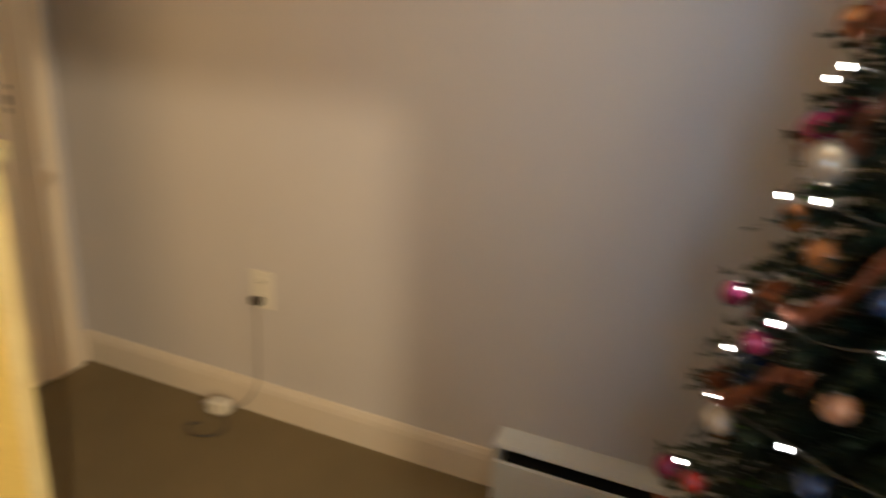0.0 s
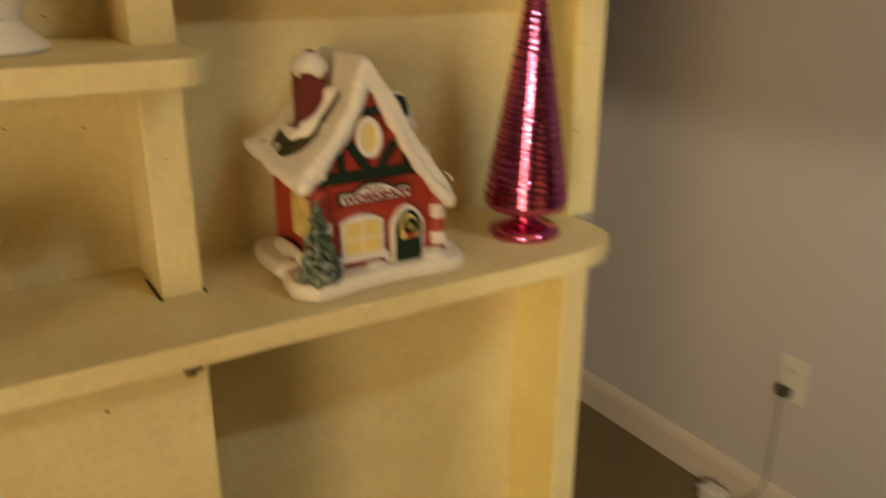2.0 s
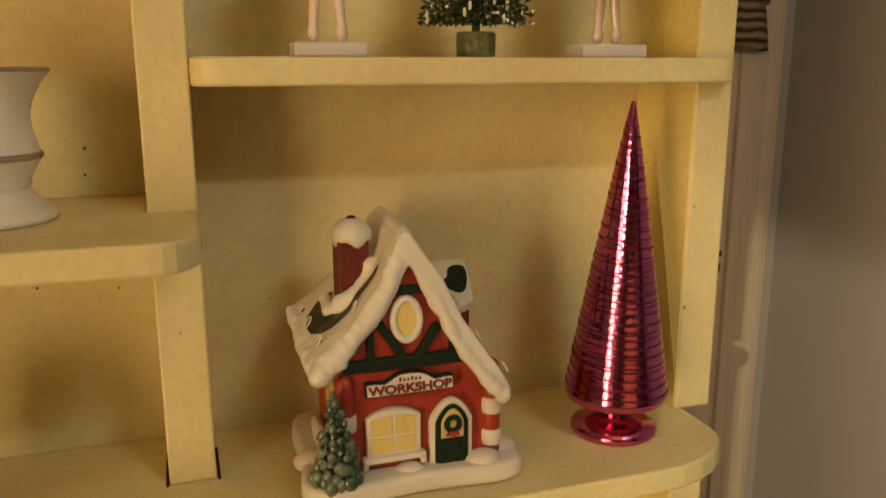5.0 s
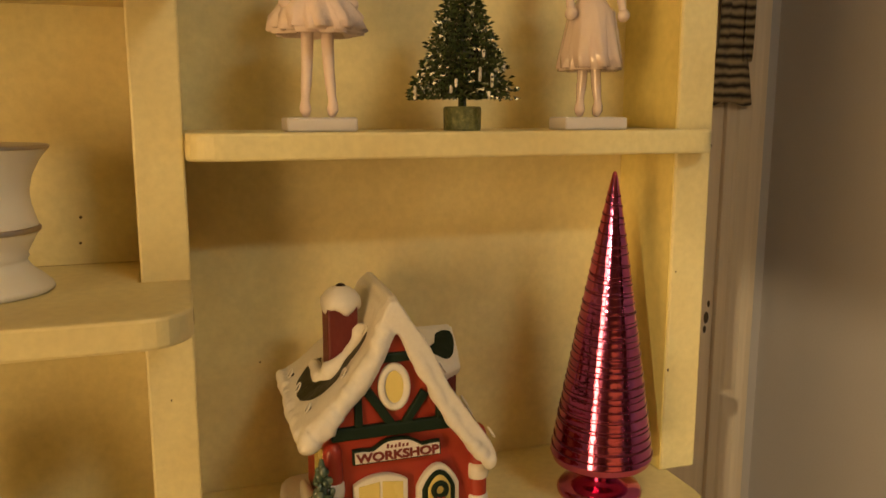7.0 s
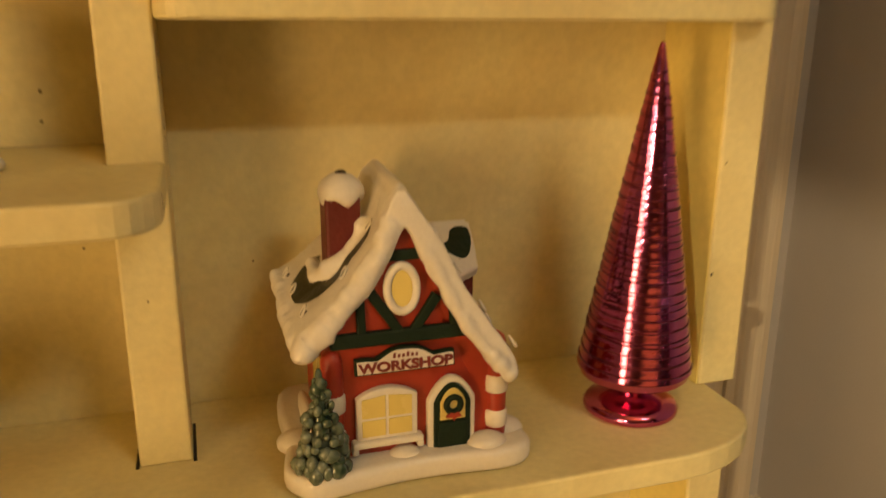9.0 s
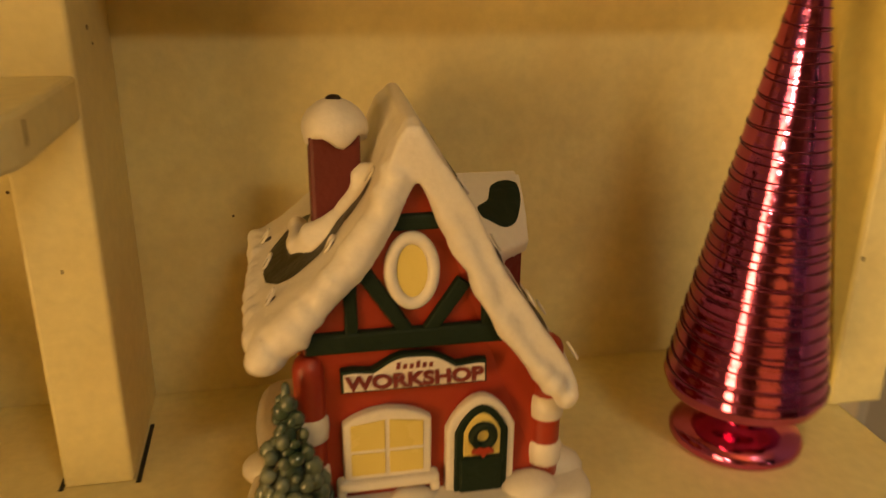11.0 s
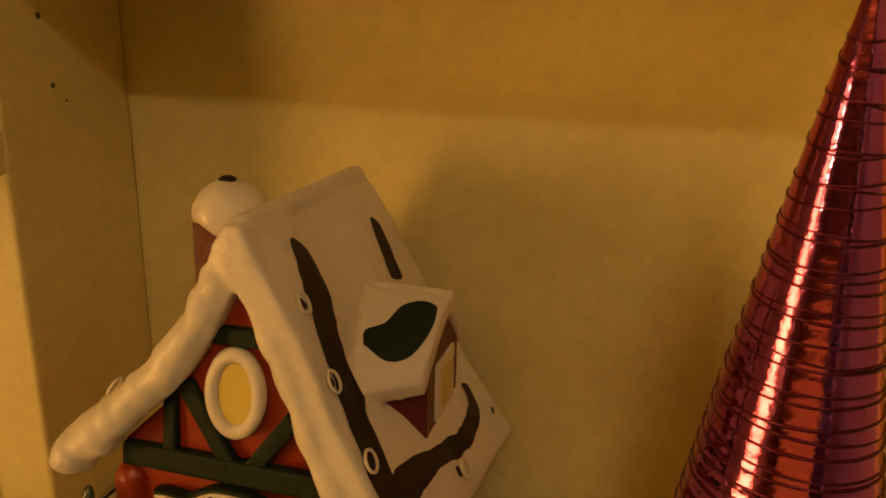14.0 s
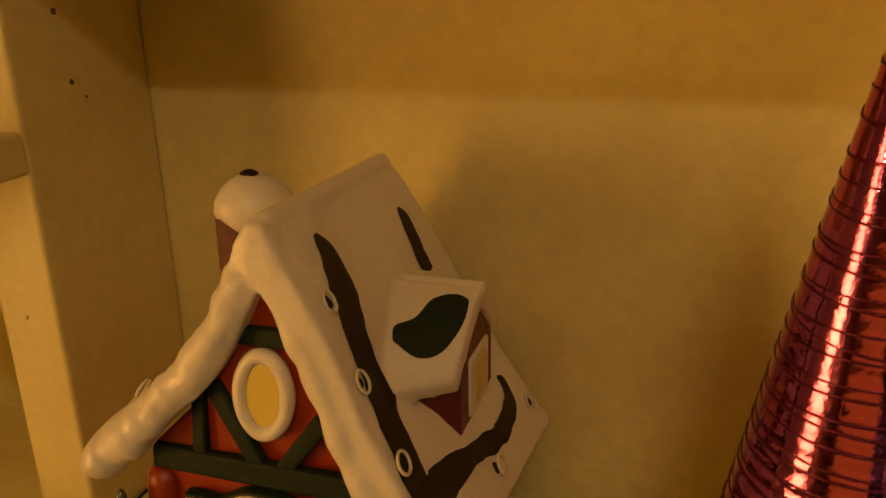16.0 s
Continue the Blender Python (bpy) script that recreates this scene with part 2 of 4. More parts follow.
def along(points, n):
    """n + 1 points evenly along a polyline, smoothed."""
    pts = [Vector(p) for p in points]
    out = []
    for i in range(n + 1):
        s = i / n * (len(pts) - 1)
        k = min(int(s), len(pts) - 2)
        t = s - k
        p0, p1, p2, p3 = pts[max(k - 1, 0)], pts[k], pts[k + 1], pts[min(k + 2, len(pts) - 1)]
        out.append(0.5 * (2 * p1 + (p2 - p0) * t + (2 * p0 - 5 * p1 + 4 * p2 - p3) * t * t + (3 * p1 - p0 - 3 * p2 + p3) * t ** 3))
    return out


random.seed(7)

# ---- room ----
FLOOR = -10.6
BACK, RIGHT, FRONT, LEFT, TOP = 10.6, 14.6, -52.0, -17.0, 13.4
solo("floor", box(LEFT - 14, RIGHT, FRONT, BACK, FLOOR - 1, FLOOR), CARPET, "brown short-pile carpet floor", "floor", "structure")
solo("ceiling", box(LEFT - 14, RIGHT + 1, FRONT - 1, BACK + 1, TOP, TOP + 1), CEILING, "plain white painted ceiling", "ceiling", "structure")
solo("wall_east", box(RIGHT, RIGHT + 1, FRONT - 1, BACK + 1, FLOOR, TOP), WALL, "grey taupe painted plaster wall", "wall", "structure")
solo("wall_north", box(LEFT - 14, RIGHT, BACK, BACK + 1, FLOOR, TOP), WALL, "grey taupe painted wall behind the shelves", "wall", "structure")
solo("wall_south", box(LEFT - 14, RIGHT, FRONT - 1, FRONT, FLOOR, TOP), WALL, "plain grey painted wall", "wall", "structure")
solo("wall_far_west", box(LEFT - 15, LEFT - 14, FRONT, BACK, FLOOR, TOP), WALL, "plain grey painted wall", "wall", "structure")
# out of view; opening sized to cut the light patch on the east wall
bm = box(LEFT - 0.2, LEFT + 0.2, -25.05, BACK, FLOOR, TOP)
box(LEFT - 0.2, LEFT + 0.2, FRONT, -27.5, FLOOR, TOP, bm=bm)
box(LEFT - 0.2, LEFT + 0.2, -27.5, -25.05, 9.77, TOP, bm=bm)
solo("wall_west", bm, WALL, "unseen grey partition wall, its narrow doorway set to shape the light patch", "wall", "structure")


def baseboard(name, outline_axis, a, b, base, sign):
    prof = [(0, 0), (0.14, 0), (0.14, 0.72), (0.11, 0.86), (0.05, 0.98), (0, 1.0)]
    pts = [(base + sign * p, FLOOR + 1.06 * q) for p, q in prof]
    return solo(name, prism(pts, outline_axis, a, b), TRIM, "cream painted wooden baseboard along the wall", "baseboard", "structure")


baseboard("baseboard", "y", -5.0, BACK, RIGHT, -1)
baseboard("baseboard", "x", 14.2, RIGHT - 0.15, BACK, -1)

# ---- built-in shelf unit ----
BACKY = 0.90
case = thing("bookcase", (1.5, 0, FLOOR), "yellow-cream painted wooden shelf unit with open bays, worn at the edges", "bookcase")
SIDE_R, SIDE_L, CASE_TOP = 4.45, -6.0, 9.6


def board_outline(left, right, front, back, r_left, r_right, deep=1.0):
    """A shelf from above with rounded front corners."""
    pts = []
    if r_left:
        pts += [(left + r_left - r_left * math.cos(radians(a)), front + deep * r_left * (1 - math.sin(radians(a)))) for a in range(0, 91, 15)]
    else:
        pts += [(left, front)]
    if r_right:
        pts += [(right - r_right + r_right * math.sin(radians(a)), front + deep * r_right * (1 - math.cos(radians(a)))) for a in range(0, 91, 15)]
    else:
        pts += [(right, front)]
    return pts + [(right, back), (left, back)]


def shelf(name, outline, top, thick=0.2, label=""):
    return part(name, prism(outline, "z", top - thick, top, bevel=0.022, segs=2), CREAM, case, label)


long_shelf = shelf("long_shelf", board_outline(SIDE_L, 4.53, -0.97, BACKY + 0.1, 0, 0.85, 0.65), 0.0, label="long worn cream shelf with a rounded end")
LIP = [(0.335 - 0.30 + 0.30 * math.sin(radians(a)), -1.14 + 0.34 * (1 - math.cos(radians(a)))) for a in range(0, 91, 15)]
left_shelf = shelf("shelf", [(SIDE_L, -1.14)] + LIP + [(0.340, -0.004), (-0.004, -0.004), (-0.004, BACKY + 0.1), (SIDE_L, BACKY + 0.1)], 2.11)
right_shelf = shelf("shelf", board_outline(0.349, 4.72, -0.22, -0.004, 0.26, 0.20, 0.75)[:-2] + [(4.72, -0.004), (SIDE_R - 0.004, -0.004), (SIDE_R - 0.004, BACKY + 0.1), (0.349, BACKY + 0.1)], 3.17)
shelf("shelf", [(SIDE_L, -0.90)] + [(x, y + 0.24) for x, y in LIP] + [(0.340, -0.004), (-0.004, -0.004), (-0.004, BACKY + 0.1), (SIDE_L, BACKY + 0.1)], 4.32)
shelf("shelf", [(0.349, -0.15), (SIDE_R - 0.004, -0.15), (SIDE_R - 0.004, BACKY + 0.1), (0.349, BACKY + 0.1)], 6.3)
part("divider", box(0, 0.345, 0, BACKY - 0.004, 0.003, CASE_TOP, 0.018), CREAM, case)
# the slots cut round the divider's foot
for x in (-0.028, 0.352):
    part("slot", box(x, x + 0.024, -0.012, BACKY - 0.35, 0.0005, 0.0045), DARK, case, "dark gap beside the divider")
part("side_post", box(SIDE_R, 4.81, 0, BACKY + 0.12, 0.003, CASE_TOP, 0.02), CREAM, case)
part("side_post", box(SIDE_R, 4.79, 0, BACKY + 0.12, FLOOR + 0.003, -0.203, 0.02), CREAM, case)
part("back_panel", box(SIDE_L, SIDE_R - 0.003, BACKY, BACKY + 0.12, 0.003, CASE_TOP), CREAM, case)
part("back_panel", box(SIDE_L, SIDE_R - 0.003, BACKY, BACKY + 0.12, FLOOR + 0.003, -0.19), CREAM, case)
part("top_board", box(SIDE_L, 4.9, -0.3, BACKY + 0.15, CASE_TOP + 0.003, CASE_TOP + 0.25, 0.02), CREAM, case)
part("side_board", box(SIDE_L - 0.25, SIDE_L - 0.003, -0.9, BACKY + 0.12, FLOOR, CASE_TOP, 0.02), CREAM, case)
# thin added sheets that colour the end post's inner face as lit from the left
for z0, z1 in ((FLOOR + 0.82, -0.21), (0.006, 2.965), (3.174, 6.095), (6.304, CASE_TOP - 0.004)):
    part("side_lining", box(SIDE_R - 0.012, SIDE_R - 0.0008, 0.02, BACKY - 0.004, z0, z1), SIDE_LIT_CREAM, case, "inner face of the end post with warm side light in its colour")
# cupboard front under the long shelf
front = part("cupboard_front", box(SIDE_L, 0.165, -0.62, -0.50, FLOOR + 0.003, -0.204, 0.02), CREAM, case)
part("cupboard_side", box(-0.02, 0.16, -0.497, BACKY - 0.004, FLOOR + 0.003, -0.204, 0.01), CREAM, case)
part("bottom_board", box(0.17, SIDE_R - 0.003, -0.3, BACKY - 0.004, FLOOR + 0.6, FLOOR + 0.8, 0.02), CREAM, case)


def knot(parent, c, r, normal="y", squash=0.5):
    bm = bmesh.new()
    for k in range(4):
        o = [random.uniform(-1, 1) * r * 0.7 for _ in range(2)]
        rr = r * random.uniform(0.35, 0.75)
        n = 9
        pts = [(c[0] + o[0] + rr * random.uniform(0.7, 1.2) * math.cos(2 * math.pi * i / n), (c[2] if normal == "y" else c[1]) + o[1] * squash + rr * squash * random.uniform(0.7, 1.2) * math.sin(2 * math.pi * i / n)) for i in range(n)]
        if normal == "y":
            prism(pts, "y", c[1] - 0.004 - 0.001 * k, c[1] + 0.002, bm=bm)
    return part("knot", bm, KNOT, parent, "dark knot or chipped paint")


knot(front, (0.05, -0.62, -0.40), 0.09)
knot(front, (-0.62, -0.62, -0.55), 0.035)
for x, z, r in ((-0.455, 2.487, 0.013), (-0.47, 2.28, 0.011), (-0.30, 1.35, 0.010), (0.9, 1.15, 0.008)):
    part("nail_hole", prism(arc(x, z, r, 0, 330, 8), "y", BACKY - 0.004, BACKY + 0.01), KNOT, case)
for y, z, r in ((0.30, 2.60, 0.016), (0.34, 2.28, 0.014), (0.42, 2.20, 0.008)):
    part("nail_hole", prism(arc(y, z, r, 0, 330, 8), "x", 0.340, 0.348), KNOT, case)
bm = prism([(4.66, 3.06), (4.72, 3.03), (4.80, 3.0), (4.81, 3.03), (4.73, 3.07), (4.69, 3.12)], "y", -0.006, 0.004)
part("chip", bm, KNOT, case, "chipped paint")

for x, y, z, r in ((4.47, 0.0, 0.98, 0.014), (4.50, 0.0, 1.9, 0.008), (0.16, 0.0, 1.2, 0.008)):
    part("chip", prism([(x + r * random.uniform(0.4, 1) * math.cos(k), z + 1.6 * r * random.uniform(0.4, 1) * math.sin(k)) for k in np.linspace(0, 5.6, 8)], "y", y - 0.003, y + 0.01), KNOT, case)

# worn brown lines and scuffs on the board edges
WORN = surface("worn_brown_scuff", (0.26, 0.17, 0.08), 0.7, grain=200, vary=0.4, stain=60, stain_vary=0.6, tint=(0.5, 0.38, 0.18), bump=0.3)
part("scuff", prism([(0.318, 1.95), (0.33, 1.94), (0.338, 2.0), (0.336, 2.07), (0.325, 2.09), (0.328, 2.02)], "y", -0.81, -0.79), WORN, case, "worn brown edge where the paint is gone")
for x0, x1, y, z in ((0.02, 0.33, 0.35, 2.113), (-2.0, -0.05, 0.86, 2.113)):
    n = 40
    bm = bmesh.new()
    lo, hi = [], []
    for i in range(n + 1):
        x = x0 + (x1 - x0) * i / n
        w = 0.012 * max(0.15, 0.6 + noise.noise(Vector((x * 4, y, z))) + 0.5 * noise.noise(Vector((x * 17, y, z))))
        lo.append(bm.verts.new((x, y - w, z)))
        hi.append(bm.verts.new((x, y + 0.012, z)))
    for i in range(n):
        bm.faces.new((lo[i], lo[i + 1], hi[i + 1], hi[i]))
    part("grime_line", bm, WORN, case, "grime along the joint of the boards")
for x, z, r in ((-0.9, 1.4, 0.012), (-1.35, 1.15, 0.009)):
    part("nail_hole", prism(arc(x, z, r, 0, 330, 8), "y", BACKY - 0.003, BACKY + 0.01), KNOT, case)

# ---- far corner: trim boards, scarf, outlet, heater ----
casing = thing("door_casing", (13.4, 10.4, FLOOR), "pale unpainted wooden door casing in the room's corner", "trim", kind="structure")
part("jamb", box(11.6, 12.97, 10.42, BACK - 0.003, FLOOR, 11.0, 0.02), PINE, casing)
part("stop", box(12.973, 13.25, 10.30, BACK - 0.003, FLOOR, 11.0, 0.03), PINE, casing)
part("board", prism([(13.253, BACK - 0.003), (13.253, 10.36), (13.35, 10.30), (13.75, 10.36), (13.95, 10.32), (14.12, 10.34), (14.19, 10.42), (14.19, BACK - 0.003)], "z", FLOOR, 11.0, 0.01), PINE, casing)
bm = bmesh.new()
for dx, dz, r in ((0, 0, 0.16), (0.05, 0.35, 0.09), (-0.03, -0.3, 0.10)):
    prism([(12.78 + dx + r * 0.45 * math.cos(i), -1.75 + dz + r * math.sin(i)) for i in np.linspace(0, 6.0, 9)], "y", 10.412, 10.43, bm=bm)
part("knot", bm, KNOT, casing, "brown wood knot")


def scarf():
    """Two hanging tails of striped cloth with a wavy, flared hem."""
    top = thing("striped_scarf", (12.6, 10.1, 3.5), "black and beige striped knitted scarf hanging beside the door casing", "scarf")
    for x_mid, half0, half1, z0, z1, y in ((12.85, 0.36, 0.66, 9.0, 3.52, 10.14), (13.25, 0.16, 0.14, 9.0, 4.55, 10.02)):
        n = 26
        rows = []
        bm = bmesh.new()
        for i in range(n + 1):
            s = i / n
            z = z0 + (z1 - z0) * s
            half = half0 + (half1 - half0) * max(0, s - 0.72) / 0.28 + 0.03 * math.sin(9 * s)
            row = []
            for k in range(9):
                u = k / 8 * 2 - 1
                row.append(bm.verts.new((x_mid + u * half, y + 0.07 * math.sin(u * 5 + s * 3), z + 0.05 * math.sin(u * 4 + 2))))
            rows.append(row)
        for p, q in zip(rows, rows[1:]):
            for k in range(8):
                bm.faces.new((p[k], p[k + 1], q[k + 1], q[k]))
        ob = part("tail", bm, STRIPES, top, smooth=True)
        sol = ob.modifiers.new("thick", "SOLIDIFY")
        sol.thickness = 0.006


STRIPES, nt, bsdf = nodes_of("black_beige_stripes")
co, wave, mixc = nt.nodes.new("ShaderNodeTexCoord"), nt.nodes.new("ShaderNodeTexWave"), nt.nodes.new("ShaderNodeMix")
wave.bands_direction = "Z"
wave.inputs["Scale"].default_value, wave.inputs["Distortion"].default_value, wave.inputs["Detail Scale"].default_value = 14, 2.2, 2.0
mixc.data_type = "RGBA"
mixc.inputs["A"].default_value, mixc.inputs["B"].default_value = (0.03, 0.022, 0.018, 1), (0.42, 0.32, 0.2, 1)
nt.links.new(co.outputs["Object"], wave.inputs["Vector"])
nt.links.new(wave.outputs["Fac"], mixc.inputs["Factor"])
nt.links.new(mixc.outputs["Result"], bsdf.inputs["Base Color"])
bsdf.inputs["Roughness"].default_value = 0.95
scarf()

outlet = thing("wall_outlet", (RIGHT, 3.35, -7.1), "cream wall outlet with a plug in its lower socket", "outlet")
part("plate", box(RIGHT - 0.06, RIGHT - 0.002, 2.98, 3.70, -7.15, -6.0, 0.04), PLASTIC, outlet)
for z in (-6.33, -6.82):
    s = part("socket", box(RIGHT - 0.085, RIGHT - 0.055, 3.17, 3.51, z - 0.14, z + 0.14, 0.01), PLASTIC, outlet)
    for dy in (-0.06, 0.06):
        part("slit", box(RIGHT - 0.089, RIGHT - 0.08, 3.34 + dy - 0.012, 3.34 + dy + 0.012, z - 0.05, z + 0.05), DARK, s)
plug = thing("plug_with_cord", (RIGHT - 0.2, 3.4, -6.95), "small dark plug with a thin grey cord hanging down the wall", "plug")
part("plug", box(RIGHT - 0.33, RIGHT - 0.09, 3.26, 3.58, -6.98, -6.76, 0.04), CABLE, plug)
part("cord", tube(along([(RIGHT - 0.2, 3.5, -6.95), (RIGHT - 0.06, 3.55, -7.4), (RIGHT - 0.05, 3.58, -8.6), (RIGHT - 0.1, 3.6, -9.6), (RIGHT - 0.25, 3.9, -10.2), (RIGHT - 0.45, 4.3, FLOOR + 0.12)], 18), 0.035, 6), CABLE_GREY, plug, smooth=True)
adapter = thing("power_adapter", (14.0, 4.6, FLOOR), "white plastic power adapter lying on the carpet by the baseboard", "adapter")
part("body", box(13.75, 14.2, 4.3, 4.95, FLOOR, FLOOR + 0.42, 0.06), PLASTIC, adapter)
part("prongs", box(13.85, 14.1, 4.95, 5.15, FLOOR + 0.18, FLOOR + 0.26), SILVER, adapter)
cord = thing("loose_cable", (13.0, 4.2, FLOOR), "thin dark cable curled on the carpet", "cable")
part("cable", tube(along([(13.85, 4.4, FLOOR + 0.1), (13.4, 3.9, FLOOR + 0.04), (12.9, 3.9, FLOOR + 0.04), (12.6, 4.4, FLOOR + 0.04), (12.9, 4.9, FLOOR + 0.04), (13.2, 4.75, FLOOR + 0.04)], 20), 0.035, 6), CABLE, cord, smooth=True)

heater = thing("baseboard_heater", (14.2, -15, FLOOR), "white metal baseboard heater with a dark slot under its top", "heater", kind="")
part("top_cover", prism([(RIGHT - 0.003, -8.75), (RIGHT - 0.55, -8.90), (RIGHT - 0.60, -9.0), (RIGHT - 0.55, -9.04), (RIGHT - 0.003, -8.95)], "y", -30, -4.05, 0.01), ENAMEL, heater)
part("back_plate", box(RIGHT - 0.06, RIGHT - 0.003, -30, -4.2, FLOOR + 0.05, -8.98), DARK, heater)
part("fin_block", box(RIGHT - 0.48, RIGHT - 0.08, -30, -4.3, -9.95, -9.40), DARK, heater)
part("front_cover", prism([(RIGHT - 0.62, -9.42), (RIGHT - 0.55, -9.38), (RIGHT - 0.52, FLOOR + 0.1), (RIGHT - 0.60, FLOOR + 0.1)], "y", -30, -4.2, 0.008), ENAMEL, heater)
part("end_cap", box(RIGHT - 0.64, RIGHT - 0.003, -4.2, -4.1, FLOOR, -8.92, 0.02), ENAMEL, heater)

# ---- ceramic workshop house ----
house = thing("ceramic_house", (1.76, 0, 0), "glazed red ceramic cottage with snowy white roof on the shelf", "christmas house")
base_pts = [(0.98, -0.70), (1.10, -0.80), (1.35, -0.77), (1.70, -0.73), (2.05, -0.74), (2.38, -0.77), (2.56, -0.72), (2.63, -0.58), (2.60, -0.2), (2.62, 0.2), (2.60, 0.58), (2.48, 0.70), (1.9, 0.72), (1.25, 0.70), (1.03, 0.62), (0.97, 0.3), (0.99, -0.1), (0.94, -0.4), (0.92, -0.58)]
base = [(p.x, p.y) for p in along([(x, y, 0) for x, y in base_pts + base_pts[:1]], 60)[:-1]]
part("snow_base", prism(base, "z", 0.0, 0.17, bevel=0.055, segs=4), SNOW, house, "white snowy plinth", True)
for x, y, r in ((1.72, -0.60, 0.10), (2.3, -0.62, 0.13), (2.47, -0.45, 0.14), (1.05, -0.2, 0.12), (2.48, 0.2, 0.12)):
    part("snow_drift", ball((x, y, 0.14), r, 14, squash=(1.2, 0.9, 0.75)), SNOW, house, smooth=True)

ROOF_R = [(1.755, 1.96), (1.81, 1.86), (1.96, 1.615), (2.11, 1.345), (2.28, 1.08), (2.42, 0.90), (2.53, 0.76), (2.58, 0.69)]
ROOF_L = [(1.755, 1.96), (1.69, 1.83), (1.59, 1.58), (1.43, 1.36), (1.24, 1.18), (1.05, 1.03)]
wall = [(1.24, 0.14), (2.40, 0.14), (2.40, 0.82)] + [(x - 0.02, z - 0.09) for x, z in ROOF_R[4::-1]] + [(x + 0.03, z - 0.13) for x, z in ROOF_L[2:4]] + [(1.24, 1.02)]
part("wall", prism(wall, "y", -0.55, 0.56, bevel=0.015), RED, house, "glossy red front wall")


snow = bmesh.new()


def slab(rows, normals, half):
    """A closed sheet of clay round a grid of points, thickened along each column's normal."""
    own = bmesh.new()
    top = [[own.verts.new(p + n * half) for p, n in zip(r, normals)] for r in rows]
    low = [[own.verts.new(p - n * half) for p, n in zip(r, normals)] for r in rows]
    ni, nj = len(rows), len(rows[0])
    for i in range(ni - 1):
        for k in range(nj - 1):
            own.faces.new((top[i][k], top[i][k + 1], top[i + 1][k + 1], top[i + 1][k]))
            own.faces.new((low[i][k + 1], low[i][k], low[i + 1][k], low[i + 1][k + 1]))
        for k in (0, nj - 1):
            own.faces.new((top[i][k], top[i + 1][k], low[i + 1][k], low[i][k]))
    for k in range(nj - 1):
        for i in (0, ni - 1):
            own.faces.new((top[i][k], top[i][k + 1], low[i][k + 1], low[i][k]))
    bmesh.ops.recalc_face_normals(own, faces=own.faces)
    join(own, snow)


def unlean(y, z):
    """The y before the gable's lean that ends at y."""
    return y / (1 - 0.25 * max(0.0, z - 0.75)) if y < 0 else y


def roof_side(prof, sign, back_lift, back_shift, front_trim):
    pts = along([Vector((x - 0.03 * sign * min(1, k), 0, z - 0.02)) for k, (x, z) in enumerate(prof)], 34)
    normals = []
    for i in range(len(pts)):
        d = (pts[min(i + 1, len(pts) - 1)] - pts[max(i - 1, 0)]).normalized()
        normals.append(Vector((-d.z * sign, 0, d.x * sign)).normalized() * min(1.0, 0.35 + 4.5 * i / (len(pts) - 1)))
    rows, ny = [], 30
    for j in range(ny + 1):
        f = j / ny
        y = -0.645 + 1.245 * f
        row = []
        for i, p in enumerate(pts):
            s = i / (len(pts) - 1)
            wob = 0.014 * noise.noise(Vector((p.x * 3, y * 3, p.z * 3))) + 0.006 * noise.noise(Vector((p.x * 9, y * 9, p.z * 9)))
            edge = 0.03 * noise.noise(Vector((p.x * 3, 5.0, p.z * 3))) * (j in (0, ny))
            row.append(Vector((p.x + wob * sign + back_shift * f * (1 - s) - front_trim * (1 - f) * s * s, y + edge, p.z + wob + back_lift * s * f)))
        rows.append(row)
    slab(rows, normals, 0.068)


roof_side(ROOF_R, 1, 0.0, 0.05, 0.09)
roof_side(ROOF_L, -1, 0.10, 0.05, 0.0)


def snow_edge(pts, r0, r1, n=44):
    """A rolled, lumpy rim of snow."""
    line = along(pts, n)
    rad = [(r0 + (r1 - r0) * i / n) * (1 + 0.30 * noise.noise(Vector((i * 0.45, r1 * 9, 2.0))) + (0.15 if i > n - 3 else 0)) for i in range(n + 1)]
    line = [p + Vector((0, 0, 0.016 * noise.noise(Vector((i * 0.8, 1.0, 3.0))))) for i, p in enumerate(line)]
    bm = tube(line, rad, 18)
    for v in bm.verts:
        v.co += noise.noise_vector(v.co * 7) * 0.018 + noise.noise_vector(v.co * 15) * 0.008
    bmesh.ops.recalc_face_normals(bm, faces=bm.faces)
    join(bm, snow)


snow_edge([(1.755, -0.60, 1.90), (1.69, -0.605, 1.76), (1.585, -0.615, 1.53), (1.42, -0.62, 1.315), (1.24, -0.63, 1.135), (1.085, -0.635, 0.985)], 0.055, 0.092)
snow_edge([(1.755, -0.60, 1.90), (1.85, -0.60, 1.67), (1.95, -0.605, 1.45), (2.06, -0.61, 1.215), (2.18, -0.615, 1.005), (2.29, -0.625, 0.85), (2.385, -0.635, 0.735), (2.46, -0.64, 0.66)], 0.05, 0.062)
join(tube(along([(1.755, -0.58, 1.925), (1.78, 0.0, 1.925), (1.805, 0.55, 1.925)], 12), 0.045, 18), snow)
snow_edge([(1.06, -0.60, 1.0), (1.045, -0.2, 1.03), (1.045, 0.2, 1.07), (1.05, 0.55, 1.12)], 0.07, 0.06)
